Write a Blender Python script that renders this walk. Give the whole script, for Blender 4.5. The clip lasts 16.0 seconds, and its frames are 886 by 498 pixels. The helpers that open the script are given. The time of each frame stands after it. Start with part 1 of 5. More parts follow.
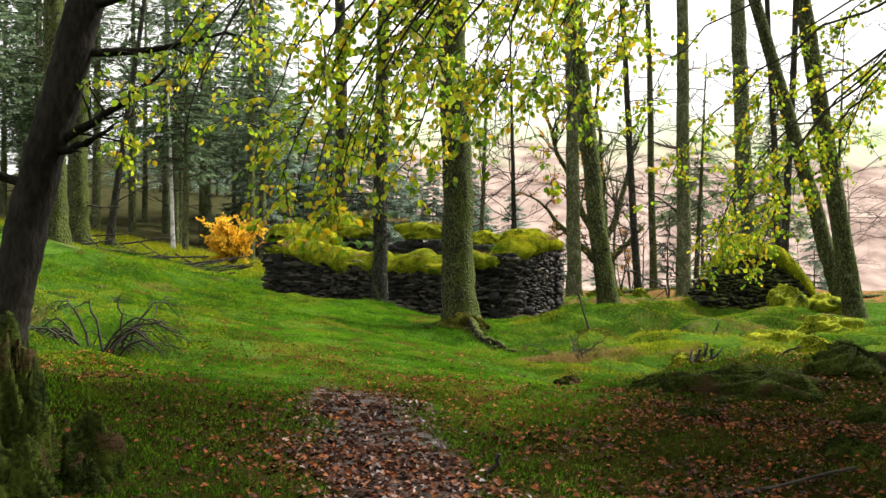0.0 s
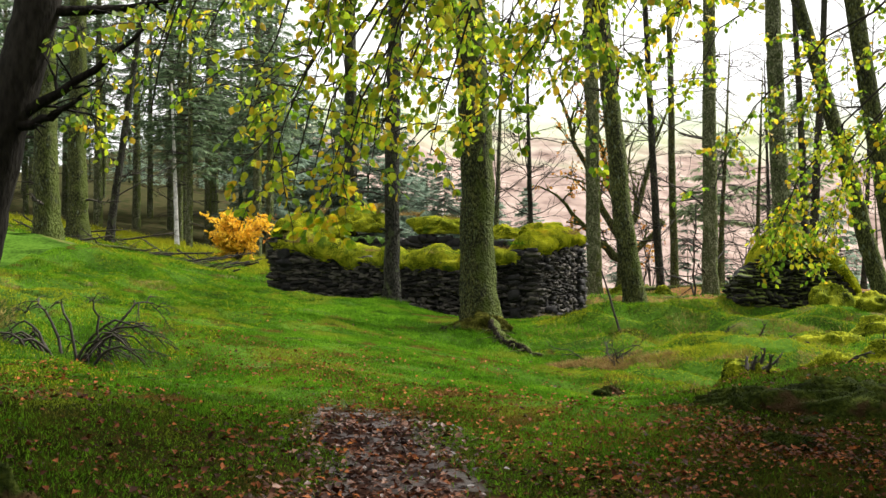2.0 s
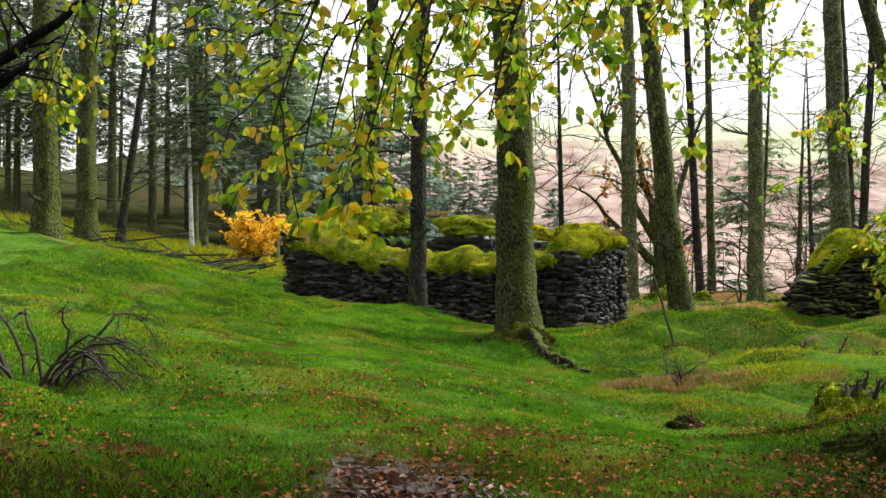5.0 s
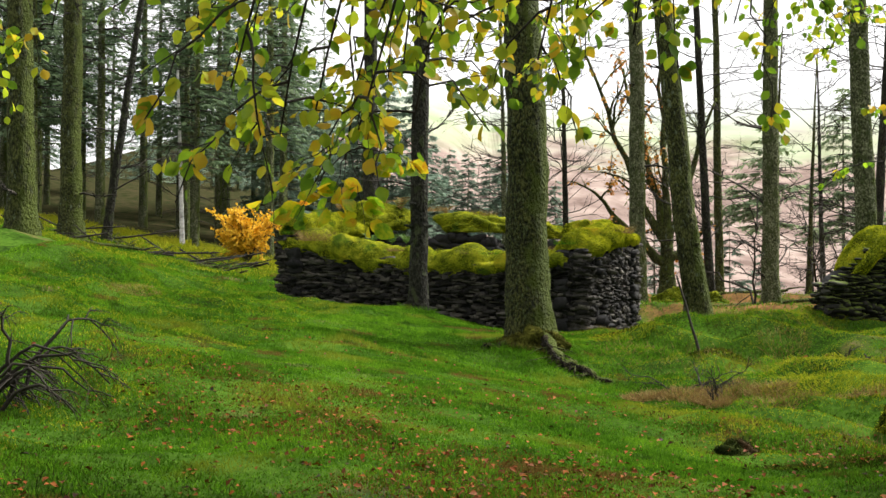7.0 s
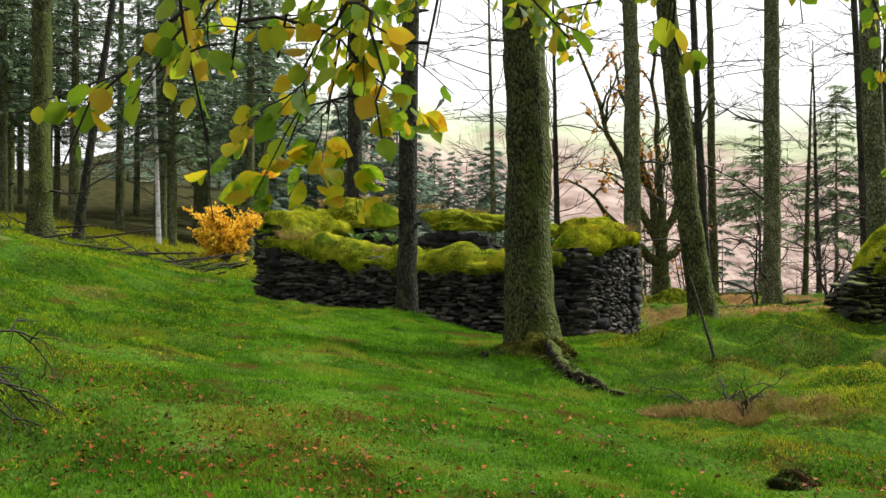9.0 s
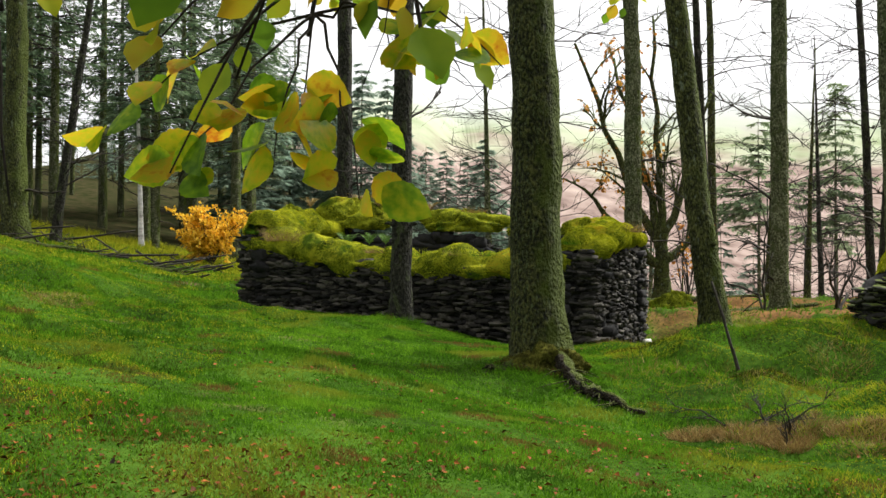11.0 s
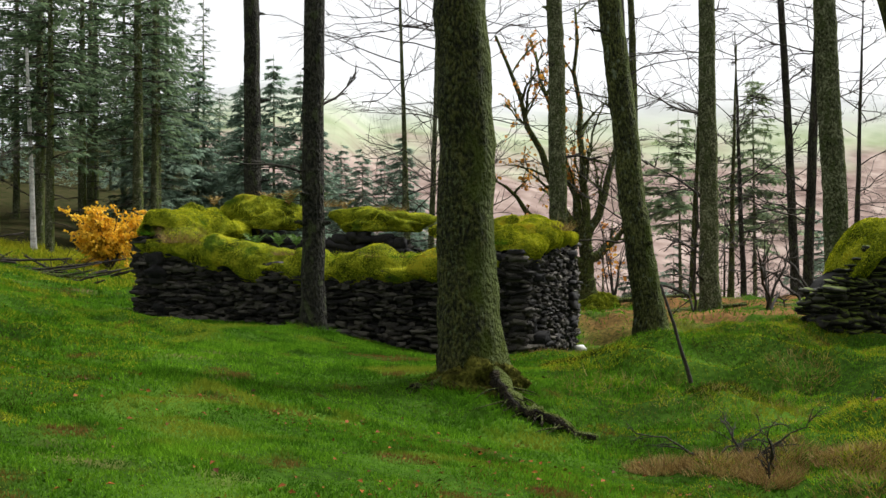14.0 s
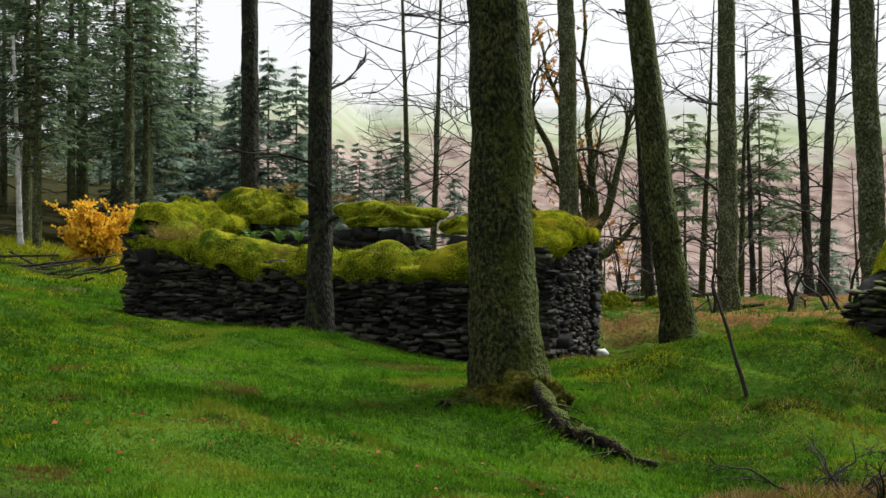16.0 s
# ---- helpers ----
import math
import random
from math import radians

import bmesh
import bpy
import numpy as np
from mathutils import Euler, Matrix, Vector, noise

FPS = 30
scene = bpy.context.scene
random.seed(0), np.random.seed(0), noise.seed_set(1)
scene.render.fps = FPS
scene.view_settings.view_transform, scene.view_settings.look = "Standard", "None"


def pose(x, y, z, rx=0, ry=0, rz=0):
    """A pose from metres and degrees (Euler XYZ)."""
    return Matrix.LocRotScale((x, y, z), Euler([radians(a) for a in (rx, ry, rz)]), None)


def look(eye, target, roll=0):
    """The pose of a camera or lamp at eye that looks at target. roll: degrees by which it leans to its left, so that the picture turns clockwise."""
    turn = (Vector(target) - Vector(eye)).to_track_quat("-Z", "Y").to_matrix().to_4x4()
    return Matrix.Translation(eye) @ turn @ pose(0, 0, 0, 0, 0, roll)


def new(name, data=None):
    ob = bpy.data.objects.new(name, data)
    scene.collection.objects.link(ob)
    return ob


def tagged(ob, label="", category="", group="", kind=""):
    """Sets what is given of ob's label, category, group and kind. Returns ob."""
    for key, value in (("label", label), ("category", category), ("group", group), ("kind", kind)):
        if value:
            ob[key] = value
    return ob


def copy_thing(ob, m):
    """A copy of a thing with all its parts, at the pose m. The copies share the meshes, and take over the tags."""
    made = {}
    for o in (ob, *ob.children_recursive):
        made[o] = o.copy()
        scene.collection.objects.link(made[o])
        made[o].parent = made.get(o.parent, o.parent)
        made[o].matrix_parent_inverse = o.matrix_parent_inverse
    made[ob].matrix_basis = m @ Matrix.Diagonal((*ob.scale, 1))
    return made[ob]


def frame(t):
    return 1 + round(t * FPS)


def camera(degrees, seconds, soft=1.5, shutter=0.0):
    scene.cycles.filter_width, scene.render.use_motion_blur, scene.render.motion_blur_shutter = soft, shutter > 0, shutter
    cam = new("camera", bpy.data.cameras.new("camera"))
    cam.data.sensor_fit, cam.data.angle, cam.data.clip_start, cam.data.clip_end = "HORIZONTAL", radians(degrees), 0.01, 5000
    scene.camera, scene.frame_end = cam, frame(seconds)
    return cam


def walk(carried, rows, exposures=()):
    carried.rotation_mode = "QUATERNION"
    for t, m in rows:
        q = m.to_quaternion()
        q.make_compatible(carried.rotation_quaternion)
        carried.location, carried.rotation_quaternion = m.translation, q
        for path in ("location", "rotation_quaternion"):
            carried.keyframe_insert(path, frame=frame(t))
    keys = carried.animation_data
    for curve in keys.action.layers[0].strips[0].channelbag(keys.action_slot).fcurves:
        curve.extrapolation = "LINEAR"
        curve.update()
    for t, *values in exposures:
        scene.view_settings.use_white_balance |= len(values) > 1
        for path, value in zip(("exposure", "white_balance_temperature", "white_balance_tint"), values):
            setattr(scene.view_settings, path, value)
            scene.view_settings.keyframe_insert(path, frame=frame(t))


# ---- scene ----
cam = camera(47.5, 16.0)
METRES, EYE, TILT, LEAN, TURN = 11.6, 1.5, 0.0, 5.8, 0.0
ROWS = [
    (0.0, 0.0, 0.0, 0.0, -0.09, 0.84, -5.83),
    (0.5, -0.0052, 0.0415, -0.0053, 0.02, 0.73, -5.84),
    (1.0, -0.0109, 0.0797, -0.0059, 0.17, 0.65, -5.8),
    (1.5, -0.0161, 0.1173, -0.0055, 0.27, 0.65, -5.86),
    (2.0, -0.0144, 0.1536, -0.0045, 0.45, 0.63, -5.77),
    (2.5, -0.0186, 0.1875, -0.0057, 0.66, 0.64, -5.81),
    (3.0, -0.0219, 0.2171, -0.0044, 0.84, 0.7, -5.88),
    (3.5, -0.0211, 0.2466, -0.0028, 1.11, 0.71, -5.85),
    (4.0, -0.0288, 0.2755, -0.0038, 1.52, 0.7, -5.96),
    (6.5, -0.0434, 0.4366, -0.0082, 1.65, 0.6, -6.01),
    (7.0, -0.0519, 0.4698, -0.0092, 1.4, 0.66, -6.13),
    (7.5, -0.0536, 0.5046, -0.0096, 1.16, 0.67, -6.08),
    (8.0, -0.0595, 0.5356, -0.0103, 1.02, 0.68, -6.05),
    (8.5, -0.0677, 0.5642, -0.0107, 0.82, 0.75, -6.12),
    (9.0, -0.067, 0.5963, -0.0118, 0.45, 0.8, -6.04),
    (11.5, -0.0818, 0.7407, -0.0093, -0.64, 1.0, -6.02),
    (12.0, -0.0778, 0.7685, -0.0088, -1.42, 1.1, -5.85),
    (12.5, -0.0758, 0.7965, -0.0079, -1.68, 1.09, -5.71),
    (13.0, -0.0841, 0.8226, -0.007, -2.18, 1.15, -5.84),
    (13.5, -0.085, 0.8397, -0.0083, -3.69, 1.42, -5.71),
    (14.0, -0.0798, 0.8668, -0.0078, -4.91, 1.47, -5.46),
    (14.5, -0.0809, 0.8946, -0.0086, -5.5, 1.43, -5.38),
    (15.0, -0.0902, 0.9269, -0.0091, -5.61, 1.37, -5.47),
    (15.5, -0.0978, 0.9583, -0.0077, -5.56, 1.33, -5.56),
    (16.0, -0.1064, 0.986, -0.007, -5.41, 1.31, -5.62),
]
walk(cam, [(t, pose(0, 0, EYE, TILT, LEAN, TURN) @ pose(METRES * x, METRES * y, METRES * z, 90 + pitch, roll, yaw)) for t, x, y, z, yaw, pitch, roll in ROWS], exposures=[(0.0, 1.58, 6800, 10), (3.5, 1.5, 6650, 10), (9.0, 1.3, 6600, 10), (12.5, 1.1, 6500, 10), (16.0, 0.8, 6400, 10)])

# world, sun, exposure
world = bpy.data.worlds.new("world")
scene.world = world
world.use_nodes = True
wn, wl = world.node_tree.nodes, world.node_tree.links
sky = wn.new("ShaderNodeTexSky")
sky.sky_type, sky.sun_disc = "NISHITA", False
sky.sun_elevation, sky.sun_rotation = radians(52), radians(59)
sky.dust_density, sky.air_density = 4.0, 1.0
pale = wn.new("ShaderNodeHueSaturation")
pale.inputs["Saturation"].default_value = 0.12
wl.new(sky.outputs[0], pale.inputs["Color"])
cloud = wn.new("ShaderNodeMix")
cloud.data_type = "RGBA"
cloud.inputs[0].default_value = 0.85
cloud.inputs[7].default_value = (4.7, 4.75, 4.8, 1)
wl.new(pale.outputs[0], cloud.inputs[6])
wl.new(cloud.outputs[2], wn["Background"].inputs["Color"])
wn["Background"].inputs["Strength"].default_value = 0.12
sun = new("sun", bpy.data.lights.new("sun", "SUN"))
sun.data.energy, sun.data.angle, sun.data.color = 3.9, radians(14), (1.0, 0.98, 0.94)
sun.matrix_world = look((20, 12, 30), (0, 0, 0))

RNG = np.random.default_rng(7)


# ---- materials ----
def material(name, colours, scale=3.0, fine=40.0, bump=0.3, rough=0.9, random_mix=0.0, island=False, translucent=0.0,
             spec=0.2, stretch=(1, 1, 1), moss=None, second=None, relief=0.05, grain=0.45):
    """Noise at two scales through a colour ramp, with relief. moss: (colour, amount) on faces turned to one side or up.
    second: (colour, scale, amount) or a list of such, patches over the first."""
    m = bpy.data.materials.new(name)
    m.use_nodes = True
    n, l = m.node_tree.nodes, m.node_tree.links
    bsdf = n["Principled BSDF"]
    bsdf.inputs["Roughness"].default_value = rough
    bsdf.inputs["Specular IOR Level"].default_value = spec
    geo = n.new("ShaderNodeNewGeometry")
    mapping = n.new("ShaderNodeMapping")
    mapping.inputs["Scale"].default_value = stretch
    l.new(geo.outputs["Position"], mapping.inputs["Vector"])

    def noise_node(s, detail=4.0):
        t = n.new("ShaderNodeTexNoise")
        t.inputs["Scale"].default_value, t.inputs["Detail"].default_value = s, detail
        l.new(mapping.outputs[0], t.inputs["Vector"])
        return t

    def math_node(op, a, b):
        t = n.new("ShaderNodeMath")
        t.operation = op
        for i, v in enumerate((a, b)):
            if isinstance(v, (int, float)):
                t.inputs[i].default_value = v
            else:
                l.new(v, t.inputs[i])
        return t.outputs[0]

    big, small = noise_node(scale), noise_node(fine)
    value = math_node("ADD", math_node("MULTIPLY", big.outputs[0], 1 - grain), math_node("MULTIPLY", small.outputs[0], grain))
    if random_mix:
        info = geo.outputs["Random Per Island"] if island else n.new("ShaderNodeObjectInfo").outputs["Random"]
        value = math_node("ADD", math_node("MULTIPLY", value, 1 - random_mix), math_node("MULTIPLY", info, random_mix))
    ramp = n.new("ShaderNodeValToRGB")
    lo, hi = (0.38, 0.62) if random_mix < 0.2 else (0.3, 0.7) if random_mix < 0.5 else (0.15, 0.85)
    while len(ramp.color_ramp.elements) < len(colours):
        ramp.color_ramp.elements.new(0.5)
    for i, c in enumerate(colours):
        e = ramp.color_ramp.elements[i]
        e.position, e.color = lo + (hi - lo) * i / max(1, len(colours) - 1), (*c, 1)
    l.new(value, ramp.inputs[0])
    colour = ramp.outputs[0]

    def over(base, c, factor):
        mix = n.new("ShaderNodeMix")
        mix.data_type = "RGBA"
        l.new(factor, mix.inputs[0])
        l.new(base, mix.inputs[6])
        mix.inputs[7].default_value = (*c, 1)
        return mix.outputs[2]

    def smooth_step(v, a, b):
        t = n.new("ShaderNodeMapRange")
        t.interpolation_type = "SMOOTHSTEP"
        t.inputs[1].default_value, t.inputs[2].default_value = a, b
        l.new(v, t.inputs[0])
        return t.outputs[0]

    for c, s, amount in ([] if second is None else second if isinstance(second, list) else [second]):
        patch = noise_node(s, 6.0)
        colour = over(colour, c, smooth_step(patch.outputs[0], 0.62 - amount * 0.3, 0.72 - amount * 0.3))
    if moss:
        c, amount = moss
        side = n.new("ShaderNodeVectorMath")
        side.operation = "DOT_PRODUCT"
        l.new(geo.outputs["Normal"], side.inputs[0])
        side.inputs[1].default_value = (0.45, 0.1, 0.75)
        patch = noise_node(5.0, 6.0)
        v = math_node("ADD", side.outputs["Value"], math_node("MULTIPLY", patch.outputs[0], 1.6))
        colour = over(colour, c, smooth_step(v, 1.35 - amount, 1.75 - amount))
    l.new(colour, bsdf.inputs["Base Color"])
    if bump:
        b = n.new("ShaderNodeBump")
        b.inputs["Strength"].default_value, b.inputs["Distance"].default_value = bump, relief
        l.new(value, b.inputs["Height"])
        l.new(b.outputs[0], bsdf.inputs["Normal"])
    if translucent:
        tr = n.new("ShaderNodeBsdfTranslucent")
        l.new(colour, tr.inputs[0])
        mix = n.new("ShaderNodeMixShader")
        mix.inputs[0].default_value = translucent
        l.new(bsdf.outputs[0], mix.inputs[1])
        l.new(tr.outputs[0], mix.inputs[2])
        l.new(mix.outputs[0], n["Material Output"].inputs[0])
    return m


MOSS = (0.075, 0.10, 0.012)
BARK = material("bark", [(0.006, 0.007, 0.002), (0.036, 0.041, 0.009), (0.12, 0.125, 0.030)], 6.0, 30.0, 1.0, stretch=(1, 1, 0.6), moss=(MOSS, 0.66), second=((0.10, 0.125, 0.045), 24.0, 0.2), relief=0.5, grain=0.72)
BARK_MOSSY = material("mossy_bark", [(0.011, 0.013, 0.004), (0.05, 0.057, 0.014), (0.14, 0.15, 0.04)], 4.0, 26.0, 1.0, stretch=(1, 1, 0.5), moss=(MOSS, 0.55), second=((0.16, 0.19, 0.12), 9.0, 0.1), relief=0.5, grain=0.72)
BARK_PALE = material("lichen_bark", [(0.028, 0.032, 0.012), (0.11, 0.12, 0.055), (0.28, 0.29, 0.17)], 4.0, 22.0, 1.0, stretch=(1, 1, 0.7), moss=(MOSS, 0.5), second=((0.075, 0.095, 0.03), 7.0, 0.35), relief=0.5, grain=0.72)
BARK_DARK = material("dark_bark", [(0.009, 0.009, 0.006), (0.027, 0.026, 0.017), (0.066, 0.064, 0.044)], 3.0, 26.0, 1.0, stretch=(1, 1, 0.5), second=((0.055, 0.066, 0.026), 6.0, 0.25), relief=0.5, grain=0.72)
# bark coloured near-black so that the leaning tree reads as a backlit silhouette
BARK_SILHOUETTE = material("silhouette_bark", [(0.004, 0.0035, 0.003), (0.010, 0.009, 0.007), (0.02, 0.018, 0.014)], 2.0, 22.0, 0.9, spec=0.05, stretch=(1, 1, 0.35))
BIRCH = material("birch_bark", [(0.25, 0.24, 0.22), (0.5, 0.49, 0.46), (0.65, 0.64, 0.6)], 3.0, 14.0, 0.3, stretch=(1, 1, 2.0))
TWIG = material("twig_bark", [(0.014, 0.012, 0.009), (0.04, 0.034, 0.026)], 4.0, 30.0, 0.4)
STONE = material("wall_stone", [(0.007, 0.0064, 0.0055), (0.022, 0.0198, 0.0165), (0.085, 0.077, 0.063)], 4.0, 38.0, 1.0, 0.75, random_mix=0.49, second=((0.035, 0.034, 0.018), 2.5, 0.0), spec=0.2, relief=0.12)
STONE_REST = material("inner_stone", [(0.007, 0.0064, 0.0055), (0.022, 0.0198, 0.0165), (0.085, 0.077, 0.063)], 4.0, 38.0, 1.0, 0.75, random_mix=0.45, island=True, spec=0.2, relief=0.12)
STONE_MOSSY = material("mossy_stone", [(0.008, 0.0075, 0.0065), (0.018, 0.017, 0.014), (0.045, 0.043, 0.036)], 2.5, 18.0, 0.7, 0.85, random_mix=0.4, moss=(MOSS, 0.2))
CORE = material("wall_core", [(0.008, 0.008, 0.008), (0.02, 0.019, 0.018)], 3.0, 25.0, 0.6)
MOSSY = material("moss", [(0.014, 0.02, 0.003), (0.11, 0.135, 0.009), (0.30, 0.31, 0.02)], 2.2, 30.0, 1.0, 1.0, spec=0.05, second=((0.045, 0.075, 0.007), 1.7, 0.08))
MOSS_FUZZ = material("moss_fronds", [(0.07, 0.10, 0.005), (0.32, 0.35, 0.014), (0.66, 0.62, 0.04)], 3.2, 24.0, 0, 1.0, random_mix=0.12, island=True, translucent=0.1, spec=0.0, second=[((0.12, 0.19, 0.012), 1.7, 0.08), ((0.40, 0.29, 0.02), 1.1, 0.06)])
GRASS = material("grass_blades", [(0.026, 0.078, 0.005), (0.066, 0.168, 0.009), (0.135, 0.275, 0.015)], 0.8, 4.0, 0, 0.9, random_mix=0.19, island=True, translucent=0.35, spec=0.0, second=[((0.16, 0.20, 0.018), 0.7, 0.22), ((0.035, 0.085, 0.008), 2.1, 0.14), ((0.13, 0.08, 0.022), 1.3, 0.13)])
MOSS_GRASS = material("yellow_moss_grass", [(0.09, 0.12, 0.008), (0.23, 0.26, 0.012), (0.42, 0.39, 0.03)], 1.6, 9.0, 0, 0.95, random_mix=0.3, island=True, translucent=0.3, spec=0.0)
# dark grass; its low colour also carries shade under beeches and in hollows
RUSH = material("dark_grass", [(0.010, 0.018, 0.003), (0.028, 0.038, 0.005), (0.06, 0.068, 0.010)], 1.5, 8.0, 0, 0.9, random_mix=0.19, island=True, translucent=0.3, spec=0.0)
DRY_GRASS = material("dry_grass", [(0.10, 0.06, 0.018), (0.21, 0.135, 0.04), (0.33, 0.25, 0.09)], 2.0, 12.0, 0, 0.8, random_mix=0.4, island=True, translucent=0.2)
BROWN_MOSS = material("brown_moss", [(0.05, 0.03, 0.008), (0.12, 0.055, 0.014), (0.19, 0.085, 0.02)], 2.0, 9.0, 0, 0.9, random_mix=0.3, island=True, translucent=0.2, spec=0.04)
WET_LEAF = material("wet_mulch_leaf", [(0.012, 0.006, 0.005), (0.035, 0.014, 0.010), (0.08, 0.028, 0.014), (0.13, 0.055, 0.028)], 2.0, 9.0, 0.1, 0.48, random_mix=0.75, island=True, spec=0.25)
RUSTY_LEAF = material("rusty_fallen_leaf", [(0.06, 0.02, 0.006), (0.13, 0.036, 0.008), (0.23, 0.075, 0.016)], 2.0, 9.0, 0.1, 0.6, random_mix=0.75, island=True, spec=0.05)
# wet brown leaves, darkened further for shade under the beeches
LITTER = material("fallen_leaf", [(0.014, 0.006, 0.003), (0.036, 0.012, 0.005), (0.085, 0.023, 0.007), (0.17, 0.052, 0.014)], 2.0, 9.0, 0.1, 0.55, random_mix=0.75, island=True, spec=0.05)
LEAF = material("beech_leaf", [(0.08, 0.16, 0.012), (0.13, 0.24, 0.014), (0.19, 0.31, 0.017), (0.27, 0.37, 0.02), (0.36, 0.42, 0.022), (0.46, 0.44, 0.025), (0.50, 0.33, 0.02)], 1.2, 14.0, 0.1, 0.5, random_mix=0.45, island=True, translucent=0.6)
LEAF_NEAR = material("blotched_beech_leaf", [(0.09, 0.20, 0.010), (0.20, 0.36, 0.013), (0.46, 0.50, 0.018), (0.66, 0.46, 0.02), (0.50, 0.15, 0.012)], 14.0, 60.0, 0.15, 0.45, random_mix=0.32, island=True, translucent=0.7)
LEAF_GREEN = material("green_beech_leaf", [(0.05, 0.11, 0.012), (0.12, 0.20, 0.015), (0.22, 0.27, 0.02)], 1.2, 20.0, 0.1, 0.5, random_mix=0.5, island=True, translucent=0.6)
LEAF_GOLD = material("golden_leaf", [(0.55, 0.27, 0.015), (0.78, 0.48, 0.03), (0.85, 0.62, 0.07)], 1.2, 20.0, 0, 0.6, random_mix=0.5, island=True, translucent=0.4)
LEAF_ORANGE = material("orange_leaf", [(0.28, 0.09, 0.02), (0.45, 0.19, 0.03), (0.5, 0.3, 0.05)], 1.2, 20.0, 0, 0.6, random_mix=0.5, island=True, translucent=0.4)
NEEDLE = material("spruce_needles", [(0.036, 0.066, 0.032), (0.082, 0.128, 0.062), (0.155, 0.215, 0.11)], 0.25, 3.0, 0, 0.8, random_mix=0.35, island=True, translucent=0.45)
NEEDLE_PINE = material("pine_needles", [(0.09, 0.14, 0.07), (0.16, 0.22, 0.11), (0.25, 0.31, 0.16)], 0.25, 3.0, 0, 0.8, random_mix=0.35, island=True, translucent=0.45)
# blue-green needles of the far spruces, lightened to carry distance haze
NEEDLE_HAZY = material("hazy_blue_green_needles", [(0.10, 0.155, 0.11), (0.165, 0.235, 0.17), (0.25, 0.325, 0.24)], 0.25, 3.0, 0, 0.8, random_mix=0.35, island=True, translucent=0.45)
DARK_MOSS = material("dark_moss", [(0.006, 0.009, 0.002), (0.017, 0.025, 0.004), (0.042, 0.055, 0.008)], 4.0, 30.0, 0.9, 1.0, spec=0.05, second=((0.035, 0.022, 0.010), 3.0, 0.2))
MOSSY_EARTH = material("mossy_earth", [(0.018, 0.017, 0.005), (0.055, 0.056, 0.011), (0.12, 0.115, 0.022)], 5.0, 30.0, 0.9, 1.0, spec=0.0, second=((0.09, 0.05, 0.016), 3.0, 0.15))
FERN = material("fern_frond", [(0.05, 0.11, 0.015), (0.10, 0.18, 0.03)], 2.0, 20.0, 0, 0.6, random_mix=0.3, island=True, translucent=0.3)


